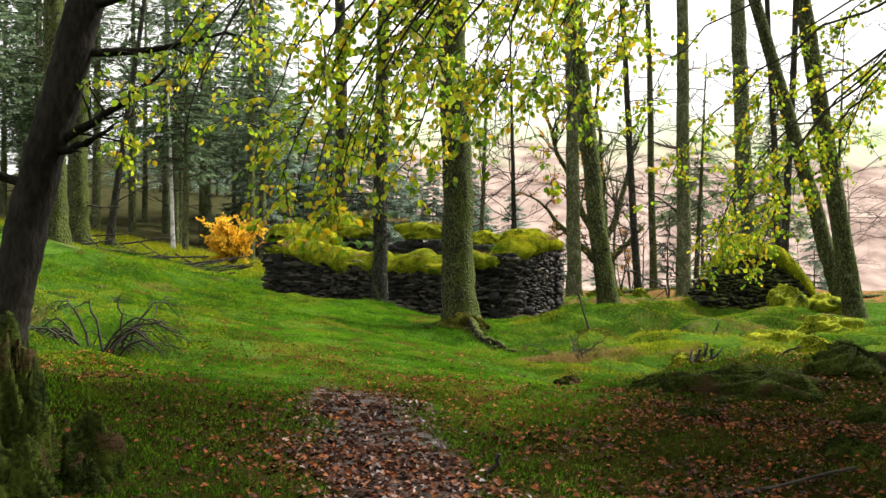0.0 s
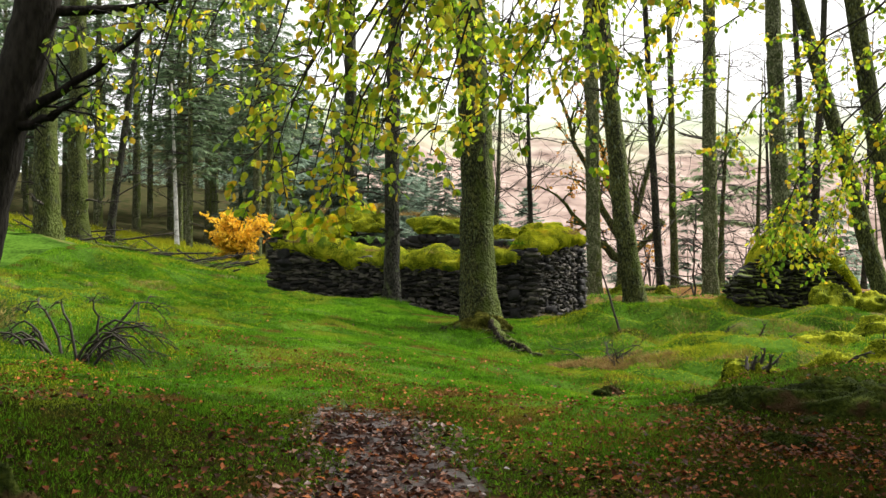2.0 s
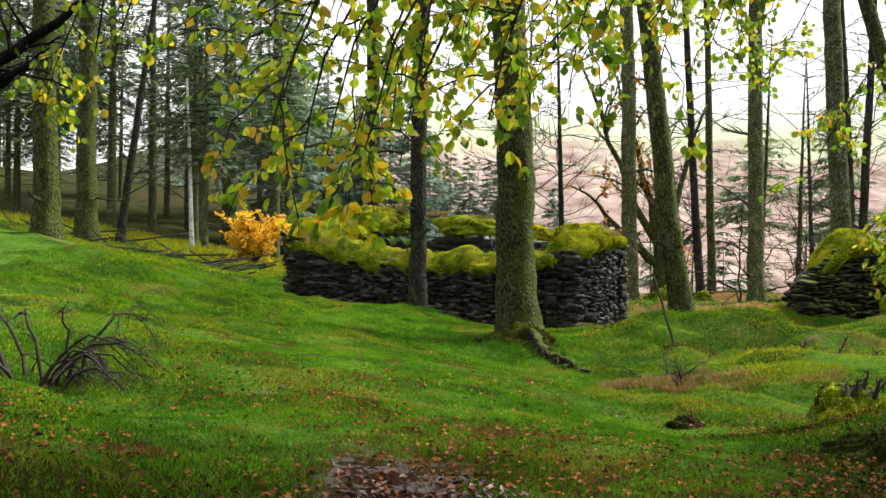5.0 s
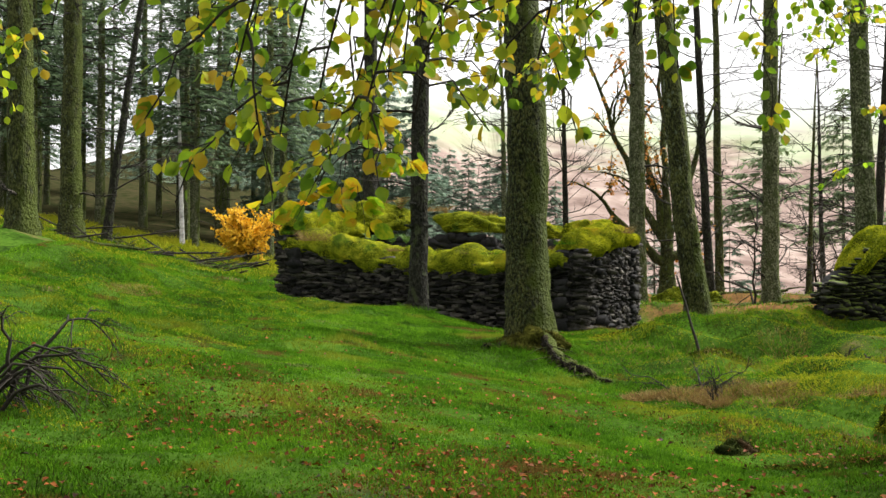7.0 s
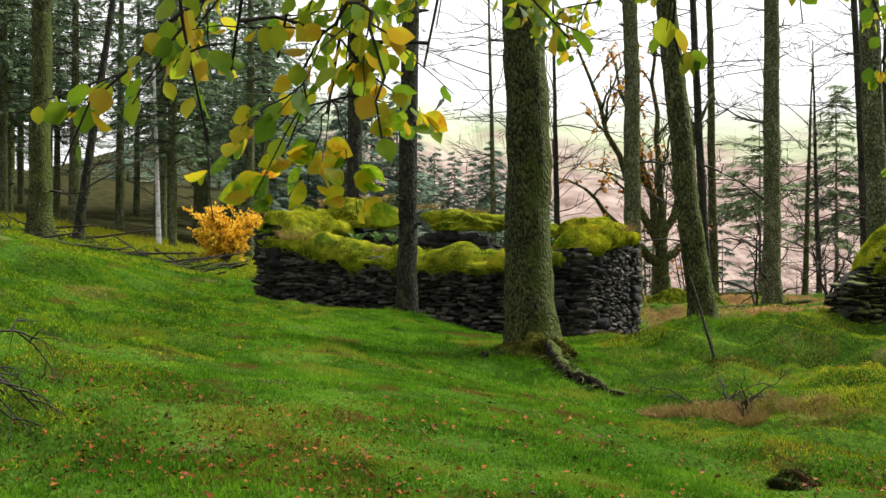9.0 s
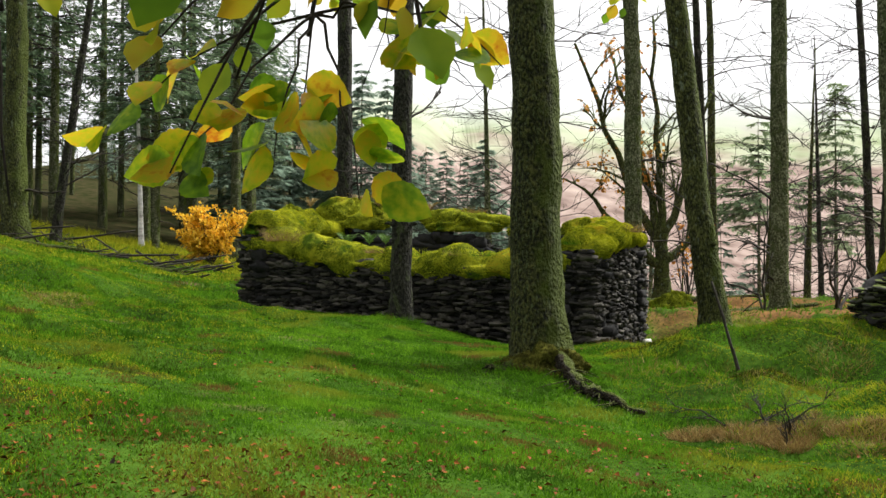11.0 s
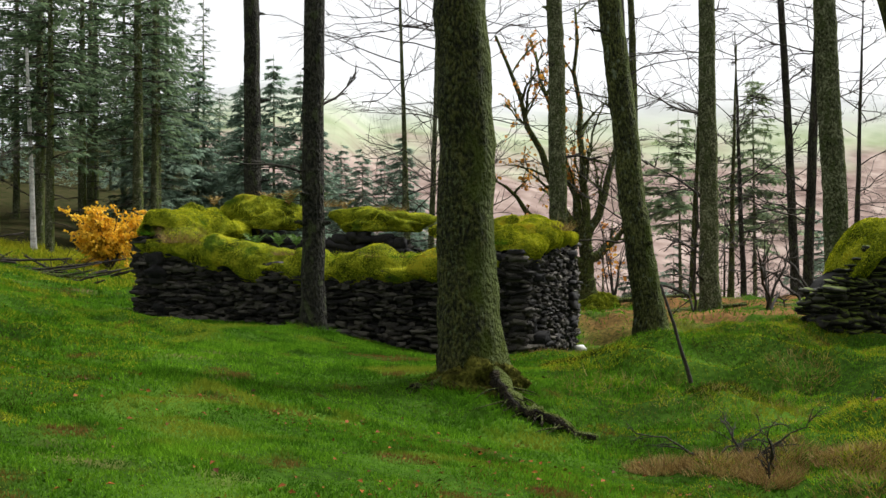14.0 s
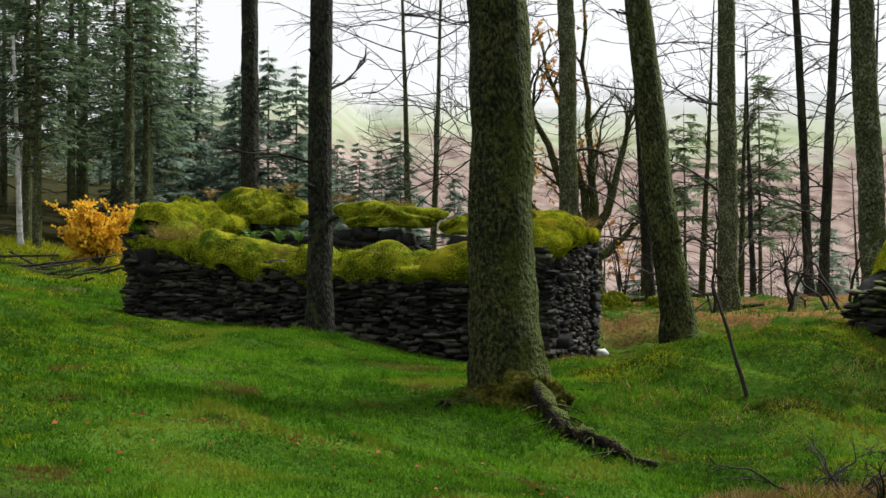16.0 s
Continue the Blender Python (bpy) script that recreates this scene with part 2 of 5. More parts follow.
def ground_material():
    """Turf, brown leaf litter and wet mud near the path; bracken and pasture on the far hill. Shade under the trees and
    haze on the hill are put into the colours.
    """
    m = material("turf", [(0.014, 0.03, 0.005), (0.03, 0.066, 0.008), (0.05, 0.10, 0.012)], 0.7, 14.0, 0.6, 0.95, spec=0.1, second=((0.09, 0.075, 0.03), 0.6, 0.0))
    n, l = m.node_tree.nodes, m.node_tree.links
    bsdf = n["Principled BSDF"]
    geo = n.new("ShaderNodeNewGeometry")
    xyz = n.new("ShaderNodeSeparateXYZ")
    l.new(geo.outputs["Position"], xyz.inputs[0])

    def noise_node(s, d=5.0):
        t = n.new("ShaderNodeTexNoise")
        t.inputs["Scale"].default_value, t.inputs["Detail"].default_value = s, d
        l.new(geo.outputs["Position"], t.inputs["Vector"])
        return t.outputs[0]

    def math_node(op, a, b=0.0, c=0.0):
        t = n.new("ShaderNodeMath")
        t.operation = op
        for i, v in enumerate((a, b, c)):
            if isinstance(v, (int, float)):
                t.inputs[i].default_value = v
            else:
                l.new(v, t.inputs[i])
        return t.outputs[0]

    def step(v, a, b):
        t = n.new("ShaderNodeMapRange")
        t.interpolation_type = "SMOOTHSTEP"
        t.inputs[1].default_value, t.inputs[2].default_value = a, b
        l.new(v, t.inputs[0])
        return t.outputs[0]

    def ramp(v, colours):
        t = n.new("ShaderNodeValToRGB")
        while len(t.color_ramp.elements) < len(colours):
            t.color_ramp.elements.new(0.5)
        for i, c in enumerate(colours):
            t.color_ramp.elements[i].position, t.color_ramp.elements[i].color = 0.3 + 0.4 * i / (len(colours) - 1), (*c, 1)
        l.new(v, t.inputs[0])
        return t.outputs[0]

    def mix(f, a, b):
        t = n.new("ShaderNodeMix")
        t.data_type = "RGBA"
        l.new(f, t.inputs[0])
        l.new(a, t.inputs[6])
        l.new(b, t.inputs[7])
        return t.outputs[2]

    base = bsdf.inputs["Base Color"].links[0].from_socket
    wet = step(noise_node(5.0), 0.5, 0.56)
    wob = math_node("MULTIPLY_ADD", noise_node(0.8), 5.0, -2.5)
    # leaf litter where the walk starts, coloured near-black for the shade under the beeches
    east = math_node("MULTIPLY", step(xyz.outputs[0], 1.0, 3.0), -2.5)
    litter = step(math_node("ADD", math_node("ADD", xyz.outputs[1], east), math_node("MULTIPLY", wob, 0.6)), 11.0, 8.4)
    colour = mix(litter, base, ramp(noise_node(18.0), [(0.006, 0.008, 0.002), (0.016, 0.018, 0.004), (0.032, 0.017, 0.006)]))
    # wet mud along the path
    dx = math_node("ABSOLUTE", math_node("MULTIPLY_ADD", math_node("ADD", xyz.outputs[1], -6.4), 0.16, math_node("ADD", xyz.outputs[0], 0.25)))
    mud = math_node("MULTIPLY", step(math_node("ADD", dx, math_node("MULTIPLY_ADD", noise_node(2.2), 1.6, -0.8)), 0.78, 0.36), step(xyz.outputs[1], 11.6, 10.2))
    colour = mix(mud, colour, ramp(noise_node(25.0), [(0.008, 0.005, 0.004), (0.03, 0.015, 0.011)]))
    # ground under the conifers, darkened for the shadow of a denser canopy
    floor_shade = math_node("MULTIPLY", step(xyz.outputs[1], 36.0, 44.0), step(xyz.outputs[0], 3.0, -3.0))
    colour = mix(floor_shade, colour, ramp(noise_node(1.6), [(0.014, 0.02, 0.007), (0.03, 0.03, 0.013), (0.045, 0.036, 0.019)]))
    # leaf litter under the trees beyond the ruin
    brown = math_node("MULTIPLY", math_node("MULTIPLY", step(xyz.outputs[1], 30.5, 34.5), step(xyz.outputs[0], 3.6, 5.0)), step(noise_node(0.9), 0.4, 0.5))
    colour = mix(brown, colour, ramp(noise_node(14.0), [(0.05, 0.035, 0.015), (0.13, 0.075, 0.03), (0.22, 0.11, 0.04)]))
    # bracken and pasture, their colours paled for haze
    far = step(xyz.outputs[1], 45.0, 62.0)
    right = step(math_node("MULTIPLY_ADD", xyz.outputs[1], 0.22, xyz.outputs[0]), 13.0, 23.0)
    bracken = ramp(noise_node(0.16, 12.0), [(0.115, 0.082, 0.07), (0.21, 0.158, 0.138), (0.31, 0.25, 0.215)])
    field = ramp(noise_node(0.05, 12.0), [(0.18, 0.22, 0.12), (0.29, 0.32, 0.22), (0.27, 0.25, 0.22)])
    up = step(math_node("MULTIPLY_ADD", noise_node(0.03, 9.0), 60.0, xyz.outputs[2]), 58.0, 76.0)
    # pale grey towards the hilltop: mist painted into the ground colour
    haze_grey = ramp(noise_node(0.03, 6.0), [(0.30, 0.31, 0.31), (0.42, 0.43, 0.43)])
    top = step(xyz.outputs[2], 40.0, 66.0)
    hill = mix(top, mix(up, bracken, field), haze_grey)
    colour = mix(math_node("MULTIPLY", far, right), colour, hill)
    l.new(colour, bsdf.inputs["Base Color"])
    l.new(math_node("MULTIPLY_ADD", math_node("MULTIPLY", mud, wet), -0.6, 0.95), bsdf.inputs["Roughness"])
    l.new(math_node("MULTIPLY_ADD", math_node("MULTIPLY", mud, wet), 0.2, 0.0), bsdf.inputs["Specular IOR Level"])
    return m


TURF = ground_material()


# ---- shaping ----
def unit(v):
    v = np.asarray(v, float)
    return v / (np.linalg.norm(v, axis=-1, keepdims=True) + 1e-9)


def mesh_of(name, verts, faces, mat, smooth=False):
    """A mesh from arrays of corners and triangles."""
    verts, faces = np.asarray(verts, np.float32), np.asarray(faces, np.int32)
    me = bpy.data.meshes.new(name)
    me.vertices.add(len(verts))
    me.loops.add(faces.size)
    me.polygons.add(len(faces))
    me.vertices.foreach_set("co", verts.ravel())
    me.loops.foreach_set("vertex_index", faces.ravel())
    me.polygons.foreach_set("loop_start", np.arange(len(faces), dtype=np.int32) * 3)
    if smooth:
        me.polygons.foreach_set("use_smooth", np.ones(len(faces), bool))
    me.materials.append(mat)
    me.update(calc_edges=True)
    return me


class Soup:
    """Collects pieces of one part."""

    def __init__(self):
        self.v, self.f, self.n = [], [], 0

    def add(self, v, f):
        self.v.append(np.asarray(v, float))
        self.f.append(np.asarray(f, int) + self.n)
        self.n += len(v)

    def tube(self, points, radii, sides=6, lump=0.0):
        p = np.asarray(points, float)
        d = unit(np.gradient(p, axis=0))
        ref = np.where(np.abs(d[:, 2:3]) > 0.9, [[1.0, 0, 0]], [[0, 0, 1.0]])
        a = unit(np.cross(d, ref))
        for i in range(1, len(a)):
            a[i] = unit(a[i - 1] - d[i] * np.dot(a[i - 1], d[i]))
        b = np.cross(d, a)
        th = np.arange(sides) * 2 * np.pi / sides
        r = np.asarray(radii, float)[:, None] * np.ones(sides)
        if lump:
            r = r * (1 + lump * RNG.normal(size=r.shape))
        v = p[:, None] + r[..., None] * (a[:, None] * np.cos(th)[None, :, None] + b[:, None] * np.sin(th)[None, :, None])
        f = []
        for i in range(len(p) - 1):
            for j in range(sides):
                q, s = i * sides + j, i * sides + (j + 1) % sides
                f += [(q, s, s + sides), (q, s + sides, q + sides)]
        e = (len(p) - 1) * sides
        f += [(e, e + j, e + j + 1) for j in range(1, sides - 1)]
        self.add(v.reshape(-1, 3), f)

    def copies(self, tv, tf, frames, places):
        """Copies of a template: frames (n,3,3) hold the axes, scaled, as columns."""
        v = np.einsum("nij,kj->nki", frames, tv) + np.asarray(places)[:, None]
        k = len(tv)
        f = np.asarray(tf)[None] + (np.arange(len(v)) * k)[:, None, None]
        if len(v):
            self.add(v.reshape(-1, 3), f.reshape(-1, 3))

    def mesh(self, name, mat, smooth=False):
        return mesh_of(name, np.concatenate(self.v), np.concatenate(self.f), mat, smooth)


def part(name, soup, mat, parent, label="", smooth=False, kind="", world_space=False):
    ob = new(name, soup.mesh(name, mat, smooth))
    ob.parent = parent
    if world_space:
        ob.matrix_parent_inverse = Matrix.Translation(-parent.location)
    return tagged(ob, label, kind=kind)


def thing(name, place, label, category, group=""):
    ob = new(name)
    ob.location = place
    ob.empty_display_size = 0.2
    return tagged(ob, label, category, group)


def axes(along, up_hint=None):
    """Axes whose y runs along the given ways, with a random or given roll."""
    y = unit(along)
    h = RNG.normal(size=y.shape) if up_hint is None else np.broadcast_to(np.asarray(up_hint, float), y.shape)
    x = unit(np.cross(y, h))
    return np.stack([x, y, np.cross(x, y)], axis=-1)


# leaf: five stations from stalk to tip, folded a little on the midrib
LEAF_V = [(0, 0, 0)]
for s, w in ((0.18, 0.25), (0.42, 0.39), (0.7, 0.31)):
    LEAF_V += [(-w, s, 0.06), (0, s, -0.02), (w, s, 0.06)]
LEAF_V += [(0, 1.0, -0.1)]
LEAF_V = np.array(LEAF_V)
LEAF_F = [(0, 2, 1), (0, 3, 2), (1, 2, 5), (1, 5, 4), (2, 3, 6), (2, 6, 5), (4, 5, 8), (4, 8, 7), (5, 6, 9), (5, 9, 8), (7, 8, 10), (8, 9, 10)]
DRY_LEAF_V, DRY_LEAF_F = np.array([(0, 0, 0), (-0.34, 0.42, 0.07), (0, 0.5, -0.03), (0.34, 0.42, 0.07), (0, 1.0, -0.06)], float), [(0, 2, 1), (0, 3, 2), (1, 2, 4), (2, 3, 4)]
BLADE_V, BLADE_F = np.array([(-0.5, 0, 0), (0.5, 0, 0), (0, 1, 0)], float), [(0, 1, 2)]


def fade(v, a, b):
    s = np.clip((v - a) / (b - a), 0, 1)
    return s * s * (3 - 2 * s)


def ripple(x, y, s, k=0.0):
    """Smooth pseudo-random waves, about -1 to 1."""
    x, y = x * s, y * s
    return (np.sin(x * 1.0 + 1.7 * np.sin(y * 0.73 + k) + k) + np.sin(y * 1.13 + 1.3 * np.sin(x * 0.91 - k)) + np.sin((x + y) * 0.77 + 2.1 * k)) / 3


HUMPS = [(0.42, 21.75, 0.24, 0.75), (-4.6, 30.2, -0.22, 2.0), (-4.3, 12.4, -0.24, 1.5), (3.2, 21.4, 0.2, 0.5), (4.0, 19.0, 0.22, 0.5), (5.2, 18.2, 0.2, 0.6), (3.9, 26.0, 0.1, 0.5), (5.4, 26.4, 0.1, 0.5), (-7.5, 20.5, 0.25, 0.8), (-5.6, 17.5, 0.2, 0.7), (-8.6, 25.5, 0.3, 0.9), (1.3, 19.9, -0.34, 1.7), (2.6, 18.0, -0.12, 1.4), (2.2, 18.6, 0.07, 0.3), (2.75, 18.6, 0.08, 0.28), (3.2, 18.2, 0.06, 0.25), (1.0, 28.2, -0.30, 1.6), (3.3, 30.6, -0.45, 1.6), (2.7, 23.9, 0.26, 0.7), (5.3, 21.4, 0.18, 0.7), (3.4, 20.7, 0.2, 0.6), (6.3, 23.2, 0.12, 0.7),
         (3.6, 22.6, 0.14, 0.7), (4.6, 23.4, 0.22, 0.7), (4.7, 28.5, 0.03, 1.4), (7.9, 26.8, 0.3, 2.0), (3.9, 11.6, 0.26, 1.5), (5.6, 12.6, 0.12, 1.6), (4.0, 15.2, -0.1, 1.2), (4.4, 20.4, -0.1, 1.2),
         (-1.7, 27.5, 0.14, 0.7), (1.9, 14.8, -0.3, 1.2), (-7.5, 33.5, -0.4, 2.5), (-10.7, 41.0, -0.2, 2.5), (7.8, 41.0, -0.25, 3.0), (3.7, 31.4, -0.12, 1.0), (-4.4, 9.0, 0.12, 1.4), (-6.4, 15.2, 0.3, 1.1), (-10.7, 28.2, 0.5, 3.2), (2.1, 15.9, 0.1, 0.4), (3.0, 16.9, 0.12, 0.6)]


def G(x, y):
    """The ground's height."""
    x, y = np.asarray(x, float), np.asarray(y, float)
    z = 0.055 * (np.sqrt((x - 1) ** 2 + 1.5) - (x - 1)) - 0.15 + 0.0075 * np.clip(y, -20, 60)
    z = z + 0.07 * np.clip(-8 - x, 0, 12)
    for hx, hy, h, r in HUMPS:
        z = z + h * np.exp(-((x - hx) ** 2 + (y - hy) ** 2) / (2 * r * r))
    rough = 0.5 + 1.5 * fade(x, 1.2, 3.2) * (0.25 + 0.75 * fade(y, 15, 19)) + 0.9 * fade(-x, 2.4, 4.4) * (1 - fade(y, 24, 30))
    z = z + rough * (0.12 * ripple(x, y, 1.5, 0.4) + 0.09 * (0.35 - np.abs(ripple(x, y, 2.9, 1.9))) + 0.035 * ripple(x, y, 6.3, 0.9)) * fade(np.hypot(x + 0.7, y * 0), 0.2, 2.0) + 0.012 * ripple(x, y, 9.0, 2.7)
    # the land falls to a valley beyond the trees and rises to the far hill
    east = fade(x, -9, 8)
    z = z - east * 11.0 * fade(y, 44, 115) + 5.0 * (1 - fade(x, -20, -7)) * fade(y, 62, 105) - 6.0 * fade(x, 22, 80)
    z = z + (0.06 + 0.94 * fade(x / np.maximum(y, 50.0), -0.55, 0.06)) * fade(y, 120, 480) * (90 + 6 * ripple(x, y, 0.012, 1.0) + 0.02 * x) + 0.8 * ripple(x, y, 0.09, 0.3) * fade(y, 60, 120)
    return z


def grow(lo, hi, fine_lo, fine_hi, step, out):
    """Grid lines, fine in the middle and wider outwards."""
    mid = np.arange(fine_lo, fine_hi, step)
    up, low, s = [fine_hi], [fine_lo - step], step
    while up[-1] < hi:
        s *= out
        up.append(up[-1] + s)
    s = step
    while low[-1] > lo:
        s *= out
        low.append(low[-1] - s)
    return np.array(low[::-1] + list(mid) + up)


def build_ground():
    xs, ys = grow(-900, 900, -9, 9, 0.11, 1.09), grow(-250, 1400, 2, 33, 0.11, 1.06)
    X, Y = np.meshgrid(xs, ys)
    v = np.stack([X, Y, G(X, Y)], -1).reshape(-1, 3)
    w = len(xs)
    i = (np.arange(len(ys) - 1)[:, None] * w + np.arange(w - 1)[None]).ravel()
    f = np.concatenate([np.stack([i, i + 1, i + w + 1], -1), np.stack([i, i + w + 1, i + w], -1)])
    ob = new("ground", mesh_of("ground", v, f, TURF, True))
    tagged(ob, "mossy green turf with brown leaf litter, rising to a far hill", "ground", kind="structure")


build_ground()


# ---- dry-stone ruin ----
def stone_template(k):
    """An irregular rounded block, one metre each way."""
    r = np.random.default_rng(100 + k)
    bm = bmesh.new()
    bmesh.ops.create_cube(bm, size=1.0)
    bmesh.ops.subdivide_edges(bm, edges=bm.edges[:], cuts=1, use_grid_fill=True)
    for vert in bm.verts:
        c = np.array(vert.co)
        corner = np.sum(np.abs(c) > 0.4)
        c = c * (0.9, 1.0, 1.0, 0.94)[corner] if corner else c
        c = c + r.normal(0, 0.085, 3)
        vert.co = c
    bmesh.ops.triangulate(bm, faces=bm.faces[:])
    v = np.array([q.co for q in bm.verts])
    f = np.array([[q.index for q in face.verts] for face in bm.faces])
    bm.free()
    return v, f


STONES = [stone_template(k) for k in range(10)]
STONE_MESHES = {}


def stone_mesh(k, mat):
    if (k, mat.name) not in STONE_MESHES:
        STONE_MESHES[k, mat.name] = mesh_of("stone", *STONES[k], mat, False)
    return STONE_MESHES[k, mat.name]


def wall_core(p0, p1, low, high, thick, back, inset=0.07):
    """A solid wall whose face runs from p0 to p1, with its body on the side of back. low, high: heights along it (0 to 1)."""
    p0, p1, back = np.array(p0, float), np.array(p1, float), np.array(back, float)
    s = Soup()
    u = np.linspace(0, 1, 41)
    front = p0 + (p1 - p0) * u[:, None] + back * inset
    rear = p0 + (p1 - p0) * u[:, None] + back * (thick - inset)
    lo, hi = low(u) - 0.25, high(u) - 0.03
    v = np.concatenate([np.c_[front, lo], np.c_[front, hi], np.c_[rear, hi], np.c_[rear, lo]])
    n, f = len(u), []
    for ring in range(3):
        for i in range(n - 1):
            a = ring * n + i
            f += [(a, a + 1, a + n + 1), (a, a + n + 1, a + n)]
    f += [(0, n, 2 * n), (0, 2 * n, 3 * n), (n - 1, 3 * n - 1, 2 * n - 1), (n - 1, 4 * n - 1, 3 * n - 1)]
    s.add(v, f)
    return s


def lay_stones(p0, p1, low, high, outward, seed, mean=0.30, course=0.115):
    """Rows of (place, turn, size) for the stones of one face, laid in uneven courses."""
    r = np.random.default_rng(seed)
    p0, p1, outward = np.array(p0, float), np.array(p1, float), np.array(outward, float)
    length = np.linalg.norm(p1 - p0)
    along = (p1 - p0) / length
    turn = math.atan2(along[1], along[0])
    u = np.linspace(0, 1, 60)
    z, top, rows = float(np.min(low(u))) - 0.12, float(np.max(high(u))), []
    while z < top:
        h = course * r.uniform(0.55, 1.5)
        d = -r.uniform(0, 0.15)
        while d < length + 0.05:
            w = mean * r.choice((0.55, 0.8, 1.0, 1.25, 1.7)) * r.uniform(0.8, 1.2)
            m = np.clip((d + w / 2) / length, 0, 1)
            sag = 0.06 * math.sin(d * 1.3 + z * 2.0) + 0.03 * math.sin(d * 4.1 + z * 7) + r.normal(0, 0.022)
            if low(m) - 0.12 < z + sag < high(m) - h * 0.3 and -0.1 < d + w / 2 < length + 0.05:
                proud = r.uniform(-0.03, 0.045)
                p = p0 + along * (d + w / 2) + outward * (proud - 0.10)
                hh = h * r.uniform(0.7, 1.35)
                rows.append(((p[0], p[1], z + sag + h / 2), (r.normal(0, 0.06), r.normal(0, 0.12), turn + r.normal(0, 0.1)), (w * 1.0, 0.30, hh)))
            d += w * 1.01
        z += h * 0.98
    return rows


def place_stones(rows, parent, mat, rest_mat, nearest, limit=290):
    """The stones nearest to a spot become parts of their own, the rest one joined part."""
    rows = sorted(rows, key=lambda q: (q[0][0] - nearest[0]) ** 2 + (q[0][1] - nearest[1]) ** 2)
    rest = Soup()
    for i, (p, turn, size) in enumerate(rows):
        k = i % len(STONES)
        if i < limit:
            ob = new("stone", stone_mesh(k, mat))
            ob.parent = parent
            ob.location, ob.rotation_euler, ob.scale = p, turn, size
        else:
            m = np.array(Euler(turn).to_matrix()) * np.array(size)[None]
            rest.copies(STONES[k][0], STONES[k][1], m[None], [p])
    if rest.n:
        part("stones", rest, rest_mat, parent, "further dark slate stones of the wall", kind="stuff")


def moss_roll(path, tops, width, seed, drop=0.3, lumps=0.14, close=False):
    """A lumpy cushion of moss that lies over a wall's top and hangs down its sides."""
    path, tops = np.asarray(path, float), np.asarray(tops, float)
    seg = np.r_[0, np.cumsum(np.linalg.norm(np.diff(path, axis=0), axis=1))]
    n = int(seg[-1] / 0.06)
    d = np.linspace(0, seg[-1], n)
    px, py, pz = (np.interp(d, seg, c) for c in (path[:, 0], path[:, 1], tops))
    k = np.ones(9) / 9
    px, py = (np.convolve(np.r_[[c[0]] * 4, c, [c[-1]] * 4], k, "valid") for c in (px, py))
    tx, ty = np.gradient(px), np.gradient(py)
    ln = np.hypot(tx, ty)
    nx, ny = -ty / ln, tx / ln
    m, th = 26, np.linspace(-2.35, 2.35, 26)
    W = np.sin(th)[None] * (width / 2 + 0.12)
    H = np.where(np.abs(th) < 1.57, np.cos(th) * 0.33, -(np.abs(th) - 1.57) / 0.78 * drop)[None]
    hang = np.abs(th)[None] > 1.57
    X, Y = px[:, None] + nx[:, None] * W, py[:, None] + ny[:, None] * W
    r = np.random.default_rng(int(seed * 10))
    puff = np.zeros((n, m))
    for cd, ct, cr in zip(r.uniform(0, seg[-1], int(seg[-1] * 5)), r.uniform(-1.7, 1.7, int(seg[-1] * 5)), r.uniform(0.2, 0.6, int(seg[-1] * 5))):
        far2 = ((d[:, None] - cd) ** 2 + ((th[None] - ct) * 0.42) ** 2) / cr ** 2
        puff = np.maximum(puff, np.sqrt(np.clip(1 - far2, 0, 1)) * (0.35 + cr))
    lump = 2.1 * puff - 0.95 + 0.3 * ripple(d[:, None] + seed, th[None] * 0.5 + seed, 4.3, seed) + 0.25 * ripple(d[:, None], th[None] * 1.2, 8.0, seed + 2) + 0.15 * ripple(d[:, None] + 3, th[None] * 2.0, 15.0, seed + 5)
    end = np.minimum(fade(d, -0.1, 0.25), fade(seg[-1] - d, -0.1, 0.25))[:, None]
    scale = np.clip(1 + lumps * 2.6 * lump, 0.35, 1.9)
    Z = pz[:, None] + H * np.where(hang, 1 + 0.7 * ripple(d[:, None] + seed, th[None] * 0, 6.3, seed) + 0.35 * ripple(d[:, None], th[None] * 0, 14.0, seed + 4), scale) * (0.25 + 0.75 * end) + lumps * lump * np.cos(np.clip(th, -1.57, 1.57))[None] * 0.6
    bulge = (1 + lumps * 1.2 * lump) * (0.75 + 0.25 * end)
    X, Y = px[:, None] + (X - px[:, None]) * bulge, py[:, None] + (Y - py[:, None]) * bulge
    v = np.stack([X, Y, Z], -1).reshape(-1, 3)
    i = (np.arange(n - 1)[:, None] * m + np.arange(m - 1)[None]).ravel()
    s = Soup()
    s.add(v, np.concatenate([np.stack([i, i + 1, i + m + 1], -1), np.stack([i, i + m + 1, i + m], -1)]))
    return s


